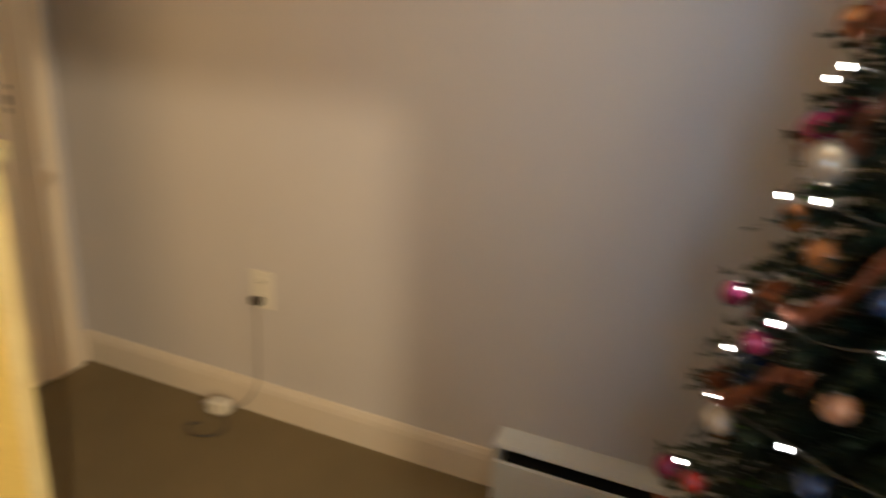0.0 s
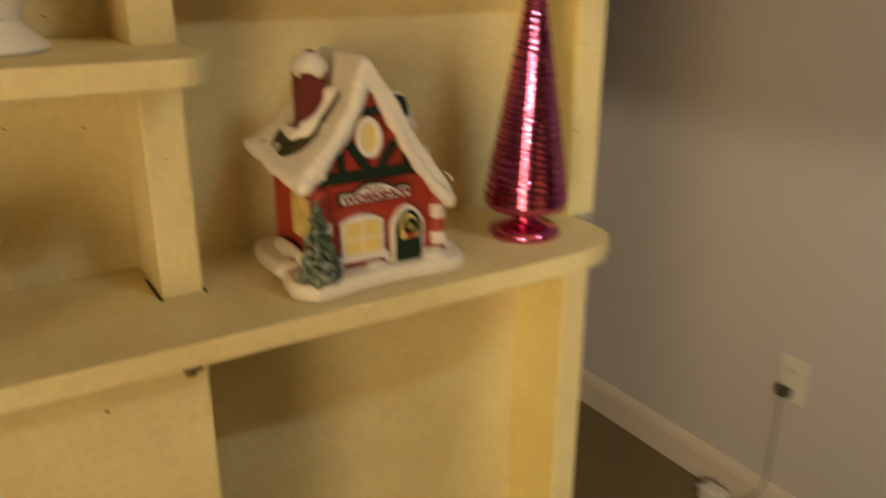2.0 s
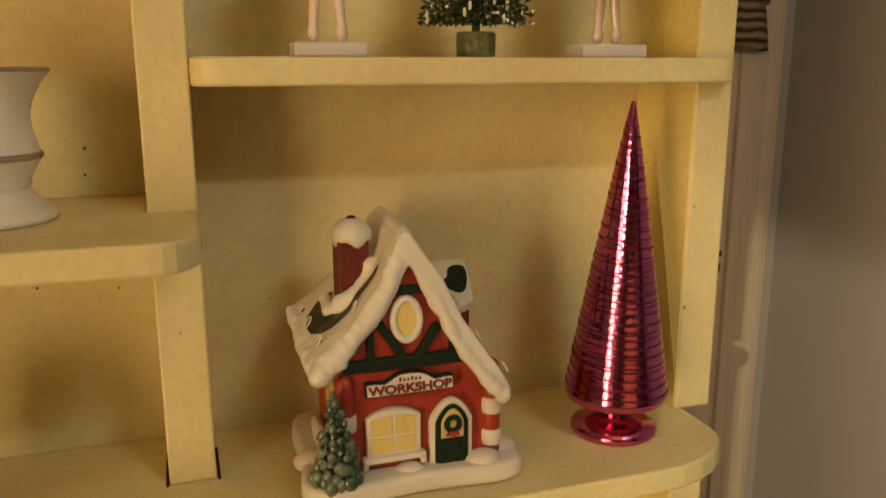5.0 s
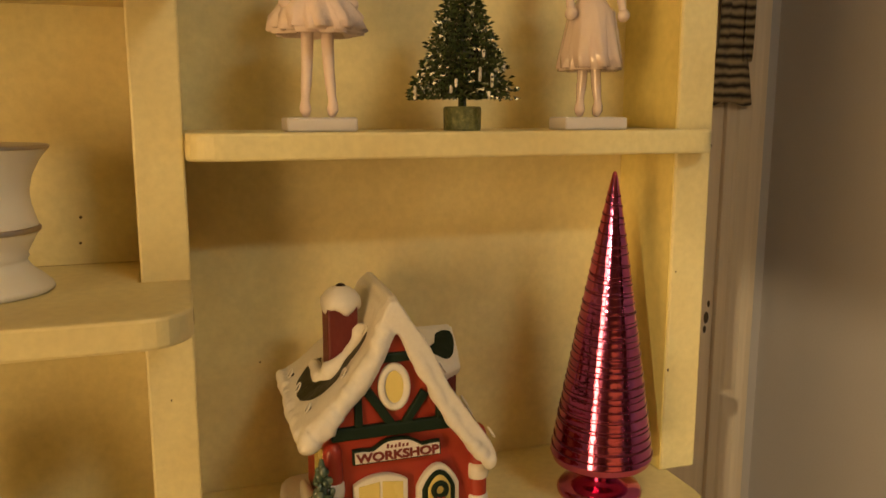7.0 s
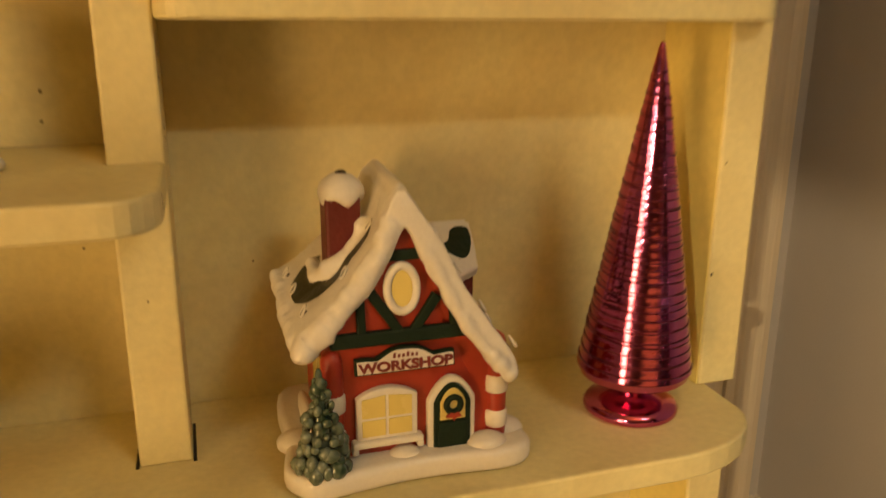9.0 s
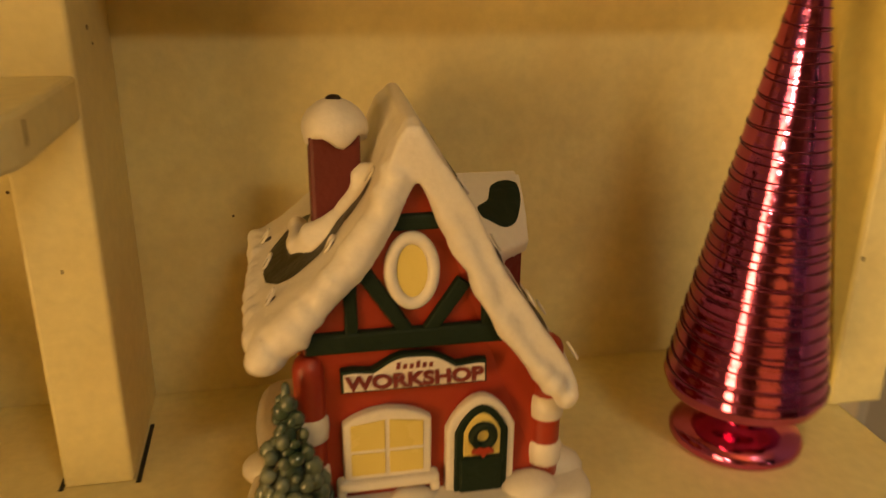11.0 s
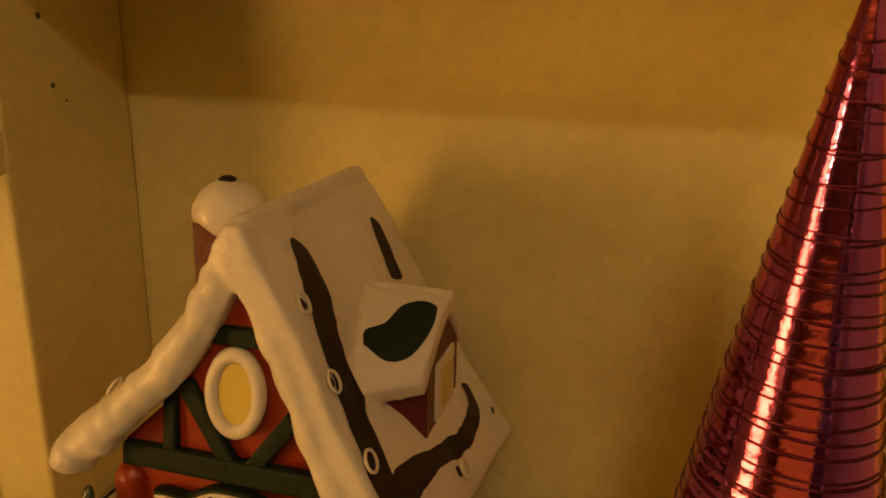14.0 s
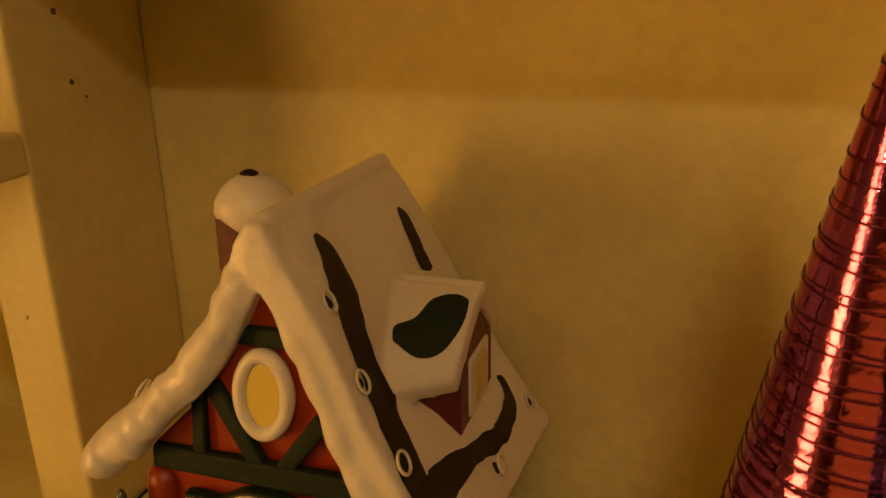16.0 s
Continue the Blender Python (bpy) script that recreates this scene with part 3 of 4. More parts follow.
# snow banked against the chimney and over the dormer
snow_edge([(1.30, -0.12, 1.31), (1.40, -0.15, 1.385), (1.49, -0.14, 1.48), (1.58, -0.10, 1.64)], 0.075, 0.05, 20)
snow_edge([(1.27, -0.12, 1.28), (1.25, 0.05, 1.29), (1.26, 0.2, 1.31)], 0.055, 0.045, 16)
for y1 in (-0.17, 0.42):
    rows = []
    for i in range(11):
        k = i / 10
        z = 1.52 - 0.27 * k + 0.035 * math.sin(k * 3.1)
        row = []
        for c in range(15):
            x = 1.90 + 0.50 * c / 14 - 0.02 * k
            eave = y1 - 0.80 * min(0.24, max(0.0, 2.38 - x)) if y1 < 0 else y1
            y = 0.13 + (eave - 0.13) * k
            row.append(Vector((x, unlean(y, z), z)))
        rows.append(row)
    slab(rows, [Vector((0, -0.6 if y1 < 0 else 0.6, 0.8))] * 15, 0.05)
snow_edge([(1.94, 0.16, 1.61), (1.99, 0.05, 1.53), (2.06, -0.10, 1.42), (2.12, -0.26, 1.32)], 0.055, 0.04, 16)
snow_edge([(1.93, 0.30, 1.62), (2.05, 0.36, 1.46), (2.15, 0.40, 1.30)], 0.05, 0.045, 16)
roof = part("snow_roof", snow, SNOW, house, "white snow-covered roof with a lumpy rim", True)
melt = roof.modifiers.new("clay", "REMESH")
melt.mode, melt.voxel_size, melt.use_smooth_shade = "VOXEL", 0.00125, True
soft = roof.modifiers.new("glaze", "SMOOTH")
soft.factor, soft.iterations = 0.5, 7


def on_roof(prof, x):
    for (x0, z0), (x1, z1) in zip(prof, prof[1:]):
        if min(x0, x1) <= x <= max(x0, x1):
            return z0 + (z1 - z0) * (x - x0) / (x1 - x0)
    return prof[-1][1]


def roof_z(pts_of, x):
    p = along([Vector((a, 0, b)) for a, b in pts_of], 40)
    return on_roof([(q.x, q.z) for q in p], x)


def roof_band(prof, line, width, sub=24, out=1, material=BROWN, label="dark brown glaze line where the snow is open"):
    """A glazed band laid on the snow, drawn by (y, x) points and half widths."""
    pts = along([Vector((y, x, 0)) for y, x in line], sub)
    n = len(pts)
    bm = bmesh.new()
    rows = []
    for i, p in enumerate(pts):
        d = (pts[min(i + 1, n - 1)] - pts[max(i - 1, 0)]).normalized()
        side = Vector((-d.y, d.x, 0))
        s = i / (n - 1) * (len(width) - 1)
        k = min(int(s), len(width) - 2)
        w = width[k] + (width[k + 1] - width[k]) * (s - k)
        w *= 1.0 + 0.22 * noise.noise(Vector((i * 0.6, w * 20, 1.0)))
        if i in (0, n - 1):
            w *= 0.45
        row = []
        for k in range(9):
            q = p + side * w * (k / 4 - 1)
            z = roof_z(prof, q.y - 0.045) if out > 0 else roof_z(prof, q.y) + 0.06
            row.append(bm.verts.new((q.y, unlean(q.x, z), z + 0.01)))
        rows.append(row)
    for a, b in zip(rows, rows[1:]):
        for k in range(8):
            bm.faces.new((a[k], a[k + 1], b[k + 1], b[k]))
    return on_snow(part("glaze_line", bm, material, house, label, True))


def on_snow(ob, lift=0.0003):
    wrap = ob.modifiers.new("lie", "SHRINKWRAP")
    wrap.target, wrap.wrap_method, wrap.wrap_mode, wrap.offset = roof, "NEAREST_SURFACEPOINT", "ABOVE_SURFACE", lift
    return ob


roof_band(ROOF_R, [(-0.22, 1.878), (-0.26, 1.955), (-0.345, 2.05), (-0.385, 2.14), (-0.43, 2.23), (-0.47, 2.31), (-0.51, 2.355), (-0.45, 2.40), (-0.33, 2.41), (-0.2, 2.425), (-0.03, 2.455), (0.12, 2.482), (0.25, 2.48), (0.38, 2.455), (0.42, 2.39)], [0.045, 0.055, 0.058, 0.06, 0.06, 0.06, 0.06, 0.05, 0.04, 0.032, 0.03, 0.03, 0.03, 0.032, 0.028], sub=70)
roof_band(ROOF_R, [(0.40, 1.93), (0.365, 2.0), (0.35, 2.075)], [0.03, 0.045, 0.05], sub=14)
roof_band(ROOF_L, [(0.30, 1.29), (0.14, 1.21), (-0.06, 1.18), (-0.20, 1.205), (-0.28, 1.28), (-0.27, 1.37), (-0.24, 1.45), (-0.265, 1.54), (-0.29, 1.59)], [0.06, 0.085, 0.09, 0.085, 0.07, 0.04, 0.05, 0.05, 0.025], sub=46, out=-1, material=OLIVE, label="olive shingles showing through the snow")


def dot(x, y, z, sign):
    """A small painted hole in a shallow ring of snow."""
    y = unlean(y, z)
    bm = bmesh.new()
    put = lambda r, a: (x + 0.5 * r * math.sin(a), y + r * math.cos(a), z - sign * 0.86 * r * math.sin(a))
    mid = bm.verts.new(put(0, 0))
    rim = [bm.verts.new(put(0.026 * (1 + 0.15 * math.sin(3 * a)), a)) for a in np.linspace(0, 2 * math.pi * 11 / 12, 12)]
    for k in range(12):
        bm.faces.new((mid, rim[k], rim[(k + 1) % 12]))
    on_snow(part("hole", bm, BROWN, house, "small dark glazed dot", True))
    ring = [put(0.041, a) for a in np.linspace(0, 2 * math.pi, 19)]
    part("snow_ring", tube(ring, 0.0065, 8), SNOW, house, smooth=True)


for x, y, z in ((1.987, -0.40, 1.652), (2.13, -0.47, 1.395), (2.29, -0.52, 1.13), (2.52, -0.02, 0.842), (2.52, 0.50, 0.845), (2.49, -0.582, 0.871)):
    dot(x, y, z, 1)
for x, y in ((1.09, 0.37), (1.10, 0.03), (1.11, -0.38), (1.385, -0.36), (1.59, -0.20)):
    dot(x, y, roof_z(ROOF_L, x) + 0.075 + 0.08 * (y + 0.645) / 1.245 * (1.755 - x) / 0.7, -1)

chimney = part("chimney", box(1.325, 1.565, -0.11, 0.16, 1.15, 1.83, 0.02), DARKRED, house, "dark red brick chimney with a snow cap")
bm = lathe([(0.0, 1.79), (0.13, 1.785), (0.158, 1.80), (0.168, 1.835), (0.16, 1.88), (0.13, 1.925), (0.085, 1.96), (0.04, 1.98), (0, 1.984)], 1.45, 0.02, 24, wobble=lambda a, z: 1 + 0.05 * math.sin(3 * a + 1))
for v in bm.verts:
    a = math.atan2(v.co.y - 0.02, v.co.x - 1.45)
    v.co.x, v.co.y = 1.45 + (v.co.x - 1.45) * 0.95, 0.02 + (v.co.y - 0.02) * 1.18
    v.co.z -= 0.035 * math.sin(4 * a + 0.6) * max(0.0, (1.9 - v.co.z) / 0.15)
part("snow_cap", bm, SNOW, chimney, smooth=True)
part("smoke_hole", ball((1.452, 0.015, 1.975), 0.042, 10, squash=(1, 1, 0.6)), BROWN, chimney, smooth=True)

# dormer on the right slope
bm = bmesh.new()
ends = [[bm.verts.new((x, unlean(y, z), z)) for y, z in ((fy, 0.95), (0.35, 0.95), (0.35, 1.27), (0.13, 1.47), (fy, 1.27))] for x, fy in ((1.98, -0.38), (2.18, -0.27), (2.37, -0.10))]
for p, q in zip(ends, ends[1:]):
    for k in range(5):
        bm.faces.new((p[k], p[(k + 1) % 5], q[(k + 1) % 5], q[k]))
bm.faces.new(ends[0])
bm.faces.new(ends[-1])
dormer = part("dormer", bm, DARKRED, house, "red dormer with a snowy roof")
pane_frame = part("dormer_window", box(2.362, 2.385, 0.0, 0.26, 1.02, 1.28, 0.010), SNOW, dormer, "cream dormer window frame")
part("pane", box(2.38, 2.389, 0.05, 0.21, 1.06, 1.24, 0.004), YELLOW, pane_frame)
# green patch on the dormer's front slope, as a kidney shape
kid = along([(2.10, -0.145, 0), (2.09, -0.10, 0), (2.16, -0.06, 0), (2.20, 0.02, 0), (2.27, 0.055, 0), (2.345, 0.03, 0), (2.35, -0.06, 0), (2.30, -0.14, 0), (2.20, -0.17, 0), (2.10, -0.145, 0)], 36)[:-1]
bm = bmesh.new()
rings = []
for sc in (1.0, 0.8, 0.55, 0.3, 0.1):
    ring = []
    for p in kid:
        x, y = 2.225 + (p.x - 2.225) * sc, -0.06 + (p.y + 0.06) * sc
        k = (0.13 - y) / 0.29
        z = 1.52 - 0.27 * k + 0.035 * math.sin(max(0, k) * 3.1) + 0.10
        ring.append(bm.verts.new((x + 0.03, unlean(y - 0.04, z), z + 0.03)))
    rings.append(ring)
for p, q in zip(rings, rings[1:]):
    for k in range(len(p)):
        bm.faces.new((p[k], p[(k + 1) % len(p)], q[(k + 1) % len(q)], q[k]))
bm.faces.new(rings[-1])
on_snow(part("green_patch", bm, GREEN, house, "dark green glazed patch on the dormer's snow", True))

# timber framing on the gable
FY = -0.55
for x0, x1, z0, z1 in ((1.25, 2.27, 0.935, 1.03), (1.60, 1.87, 1.475, 1.545)):
    part("beam", box(x0, x1, FY - 0.035, FY + 0.02, z0, z1, 0.014), GREEN, house)
for pts in ([(1.475, 1.30), (1.55, 1.32), (1.745, 1.02), (1.665, 1.02)], [(1.95, 1.25), (2.01, 1.21), (1.86, 1.02), (1.78, 1.02)], [(1.43, 1.02), (1.49, 1.02), (1.49, 1.28), (1.43, 1.24)], [(2.06, 1.02), (2.12, 1.02), (2.10, 1.08), (2.06, 1.12)]):
    part("brace", prism(pts, "y", FY - 0.03, FY + 0.02, 0.012), GREEN, house)


def oval(cx, cz, rx, rz, n=36):
    return [(cx + rx * math.cos(2 * math.pi * i / n), cz + rz * math.sin(2 * math.pi * i / n)) for i in range(n)]


rose = part("oval_window", prism(oval(1.74, 1.295, 0.075, 0.125), "y", FY - 0.03, FY + 0.02, 0.01), YELLOW, house, "oval yellow window")
ring = [(1.74 + 0.098 * math.cos(a), FY - 0.02, 1.295 + 0.148 * math.sin(a)) for a in np.linspace(0, 2 * math.pi * 35 / 36, 36)]
bm = bmesh.new()
rings = []
for x, y, z in ring:
    a = math.atan2((z - 1.295) / 0.148, (x - 1.74) / 0.098)
    rings.append([bm.verts.new((x + 0.030 * math.cos(b) * math.cos(a), y - 0.034 * math.sin(b), z + 0.030 * math.cos(b) * math.sin(a))) for b in np.linspace(0, 2 * math.pi * 9 / 10, 10)])
for i in range(36):
    p, q = rings[i], rings[(i + 1) % 36]
    for k in range(10):
        bm.faces.new((p[k], p[(k + 1) % 10], q[(k + 1) % 10], q[k]))
part("frame", bm, SNOW, rose, smooth=True)


def arched(x0, x1, z0, z1, rise, n=10):
    """An outline with an arched top."""
    top = [(x0 + (x1 - x0) * i / n, z1 - rise + rise * math.sin(math.pi * i / n) ** 0.8) for i in range(n + 1)]
    return [(x0, z0)] + top + [(x1, z0)]


win = part("window", prism(arched(1.40, 1.815, 0.27, 0.655, 0.07), "y", FY - 0.045, FY + 0.02, 0.014), SNOW, house, "white-framed yellow window")
for i in (0, 1):
    x0 = 1.435 + i * 0.18
    part("pane", prism([(x0, 0.45), (x0 + 0.16, 0.45), (x0 + 0.16, 0.585 + 0.02 * (1 - i)), (x0, 0.585 + 0.02 * i)], "y", FY - 0.052, FY, 0.004), YELLOW, win)
    part("pane", box(x0, x0 + 0.16, FY - 0.052, FY, 0.315, 0.432, 0.004), YELLOW, win)
part("sill", box(1.365, 1.85, FY - 0.085, FY, 0.245, 0.295, 0.018), SNOW, win)
for x in (1.385, 1.83):
    part("bracket", box(x - 0.022, x + 0.022, FY - 0.075, FY, 0.20, 0.25, 0.012), SNOW, win)

door = part("door", prism(arched(1.885, 2.225, 0.10, 0.675, 0.17), "y", FY - 0.045, FY + 0.02, 0.018), SNOW, house, "arched green door in a white surround")
part("door_frame", prism(arched(1.925, 2.185, 0.10, 0.635, 0.14), "y", FY - 0.062, FY, 0.010), GREEN, door)
part("door_pane", prism(arched(1.965, 2.145, 0.37, 0.60, 0.10), "y", FY - 0.070, FY, 0.006), YELLOW, door)
part("door_leaf", box(1.95, 2.16, FY - 0.074, FY, 0.115, 0.355, 0.008), GREEN, door)
wreath = [(2.055 + 0.05 * math.cos(a), FY - 0.082, 0.485 + 0.055 * math.sin(a)) for a in np.linspace(0, 2 * math.pi, 17)]
part("wreath", tube(wreath, 0.022, 8), GREEN, door, smooth=True)
part("bow", prism([(2.0, 0.40), (2.03, 0.44), (2.055, 0.43), (2.08, 0.44), (2.11, 0.40), (2.07, 0.395), (2.055, 0.37), (2.04, 0.395)], "y", FY - 0.105, FY - 0.07, 0.006), RED, door)

sign_top = [(1.40 + 0.675 * i / 24, 0.86 + (0.062 * math.sin(math.pi * (i - 5) / 14) if 5 <= i <= 19 else 0) + 0.004 * math.sin(i * 0.9)) for i in range(25)]
sign = part("sign", prism([(1.40, 0.755)] + sign_top + [(2.075, 0.755)], "y", FY - 0.05, FY + 0.01, 0.012), GREEN, house, "white sign board with dark red letters")
part("sign_face", prism([(1.413, 0.768)] + [(x * 0.965 + 0.061, z - 0.012) for x, z in sign_top] + [(2.064, 0.768)], "y", FY - 0.058, FY - 0.03, 0.004), SNOW, sign)


def lettering(text, size, cx, z, y, material, parent, stretch=1.0):
    cu = bpy.data.curves.new("letters", "FONT")
    cu.body, cu.size, cu.align_x, cu.extrude, cu.offset = text, size, "CENTER", 0.0004, 0.00034
    tmp = bpy.data.objects.new("letters", cu)
    scene.collection.objects.link(tmp)
    bpy.context.view_layer.update()
    me = bpy.data.meshes.new_from_object(tmp.evaluated_get(bpy.context.evaluated_depsgraph_get()))
    bpy.data.objects.remove(tmp)
    for v in me.vertices:
        x, h, d = v.co
        v.co = W(cx, y, z) + Vector((x * stretch, -d, h)) - parent.matrix_world.translation
    me.materials.append(material)
    ob = new("lettering", me)
    ob.parent = parent
    return tagged(ob, "dark red capital letters")


bpy.context.view_layer.update()
lettering("WORKSHOP", 0.0086, 1.738, 0.780, FY - 0.063, INK, sign, 1.30)
for i in range(6):
    x = 1.65 + i * 0.030
    top = 0.890 if i in (0, 3) else 0.880
    part("small_writing", prism([(x, 0.859), (x + 0.018, 0.859), (x + 0.021, top), (x + 0.004, top)], "y", FY - 0.0625, FY - 0.055), INK, sign)

# striped candy posts at the corners
for x, y in ((2.40, -0.52), (1.26, -0.52)):
    post = part("candy_post", tube([(x, y, 0.18), (x, y, 0.42), (x, y, 0.66), (x, y, 0.86)], 0.072, 14), RED, house, "red and white striped corner post", True)
    for z in (0.30, 0.56):
        part("white_band", lathe([(0.06, z - 0.075), (0.082, z - 0.055), (0.086, z), (0.082, z + 0.055), (0.06, z + 0.075)], x, y, 16), SNOW, post, smooth=True)
# side windows
part("side_window", box(1.215, 1.235, -0.33, 0.05, 0.38, 0.78, 0.008), YELLOW, house, "yellow side window")
part("side_window", box(2.405, 2.42, -0.30, 0.05, 0.30, 0.62, 0.008), YELLOW, house, "yellow side window")
part("snow_bank", ball((1.17, 0.0, 0.2), 0.10, 12, squash=(0.6, 4.5, 1)), SNOW, house, smooth=True)

# little fir beside the front corner
fir = part("fir", lathe([(0.0, 0.15), (0.07, 0.15), (0.07, 0.3), (0.02, 0.8), (0, 0.82)], 1.155, -0.66, 12), FIR, house, "grey-green glazed fir tree", True)
for tier in range(8):
    z = 0.20 + tier * 0.08
    r = 0.185 * (1 - tier / 8.8)
    count = 13 - tier
    for k in range(count):
        a = 2 * math.pi * k / count + tier * 0.4
        part("bough", ball((1.155 + r * random.uniform(0.7, 0.95) * math.cos(a), -0.66 + r * 0.62 * math.sin(a), z + random.uniform(-0.035, 0.03)), (0.056 - tier * 0.0035) * random.uniform(0.65, 1.25), 8, squash=(random.uniform(0.7, 1.1), 0.8, random.uniform(0.8, 1.3))), FIR, fir, smooth=True)
part("fir_tip", ball((1.155, -0.66, 0.815), 0.035, 8, squash=(0.7, 0.7, 1.7)), FIR, fir, smooth=True)

# ---- pink mercury-glass tree ----
glass = thing("glass_tree", (3.68, -0.19, 0), "shiny pink mercury-glass cone tree with spiral threads and round foot", "glass ornament")
prof = [(0.0, 0.0), (0.33, 0.0), (0.366, 0.025), (0.368, 0.06), (0.34, 0.10), (0.25, 0.14), (0.15, 0.17), (0.125, 0.20), (0.14, 0.235), (0.24, 0.265), (0.37, 0.30)]
n = 300
z_low, z_high = 0.33, 2.80
for i in range(n + 1):
    s = i / n
    z = z_low + (z_high - z_low) * s
    r = 0.426 * (1 - s) ** 0.93 + 0.022
    r *= min(1, 0.93 + s * 3)
    prof.append((r * (1 + 0.0022 * math.sin(2 * math.pi * z / 0.0642)), z))
prof += [(0.016, 2.825), (0.0, 2.835)]
body = part("cone", lathe(prof, 3.68, -0.19, 64, wobble=lambda a, z: 1 + (0.005 * math.sin(a * 8 + 0.5 * math.sin(z * 2)) + 0.003 * math.sin(a * 13 + z) + 0.0015 * math.sin(z * 23 + a * 2)) * (1 if z > 0.3 else 0)), PINK, glass, smooth=True)
# raised thread wound round the cone
def winding(turns, z_from, z_to, phase, r_wire):
    line, rads = [], []
    for i in range(turns * 40 + 1):
        s = i / (turns * 40)
        z = z_from + (z_to - z_from) * s ** 0.96 + 0.012 * math.sin(s * 61 + phase) + 0.009 * math.sin(s * 147 + 2 * phase)
        sz = (z - z_low) / (z_high - z_low)
        r = 0.426 * (1 - sz) ** 0.93 + 0.022
        r *= min(1, 0.93 + sz * 3)
        a = phase - 2 * math.pi * turns * s
        line.append((3.68 + r * math.cos(a), -0.19 + r * math.sin(a), z + 0.012 * math.sin(a + 1.0)))
        rads.append(r_wire * (1 + 0.45 * noise.noise(Vector((i * 0.15, phase, 0)))) * (0.55 + 0.45 * (1 - sz)))
    part("thread", tube(line, rads, 5), PINK_DARK, glass, "dark red raised spiral thread", True)


winding(27, 0.40, 2.70, 0.0, 0.0085)
winding(17, 0.44, 2.62, 2.1, 0.0075)
# the hand-blown cone stands a touch askew
for ob in glass.children:
    for v in ob.data.vertices:
        v.co.x += 0.018 * v.co.z

# the fired clay leans back a little towards the gable's top
for ob in house.children_recursive:
    if ob.type == "MESH" and "leaned" not in ob.data:
        ob.data["leaned"] = 1
        for v in ob.data.vertices:
            y, z = v.co.y * 10, v.co.z * 10
            v.co.y += 0.1 * 0.15 * max(0.0, z - 0.75) * max(0.0, min(1.0, -y / 0.6))

# ---- things on the other shelves ----
vase = thing("vase", (-1.0, -0.05, 2.11), "white glazed footed vase with a worn silver line", "vase")
prof = [(0.0, 2.11), (0.42, 2.11), (0.45, 2.13), (0.44, 2.16), (0.39, 2.21), (0.32, 2.27), (0.288, 2.32), (0.29, 2.335), (0.305, 2.35), (0.295, 2.37), (0.325, 2.43), (0.37, 2.51), (0.382, 2.545), (0.365, 2.61), (0.34, 2.70), (0.333, 2.79), (0.355, 2.89), (0.41, 3.0), (0.465, 3.07), (0.475, 3.09), (0.46, 3.10), (0.40, 3.02), (0.34, 2.9), (0.32, 2.6), (0.0, 2.5)]
part("body", lathe(prof, -1.0, -0.05, 48), PORCELAIN, vase, smooth=True)
part("silver_line", lathe([(0.384, 2.522), (0.391, 2.532), (0.391, 2.552), (0.383, 2.562)], -1.0, -0.05, 48), SILVER, vase, smooth=True)
part("rim_line", lathe([(0.472, 3.075), (0.480, 3.085), (0.478, 3.098), (0.462, 3.104)], -1.0, -0.05, 48), SILVER, vase, smooth=True)
cup = thing("cup", (-1.67, -0.2, 0), "plain white ceramic cup on the long shelf", "cup")
part("body", lathe([(0.0, 0.0), (0.34, 0.0), (0.37, 0.03), (0.40, 0.2), (0.41, 0.5), (0.415, 0.88), (0.405, 0.93), (0.385, 0.93), (0.37, 0.88), (0.365, 0.4), (0.0, 0.06)], -1.67, -0.2, 40), PORCELAIN, cup, smooth=True)


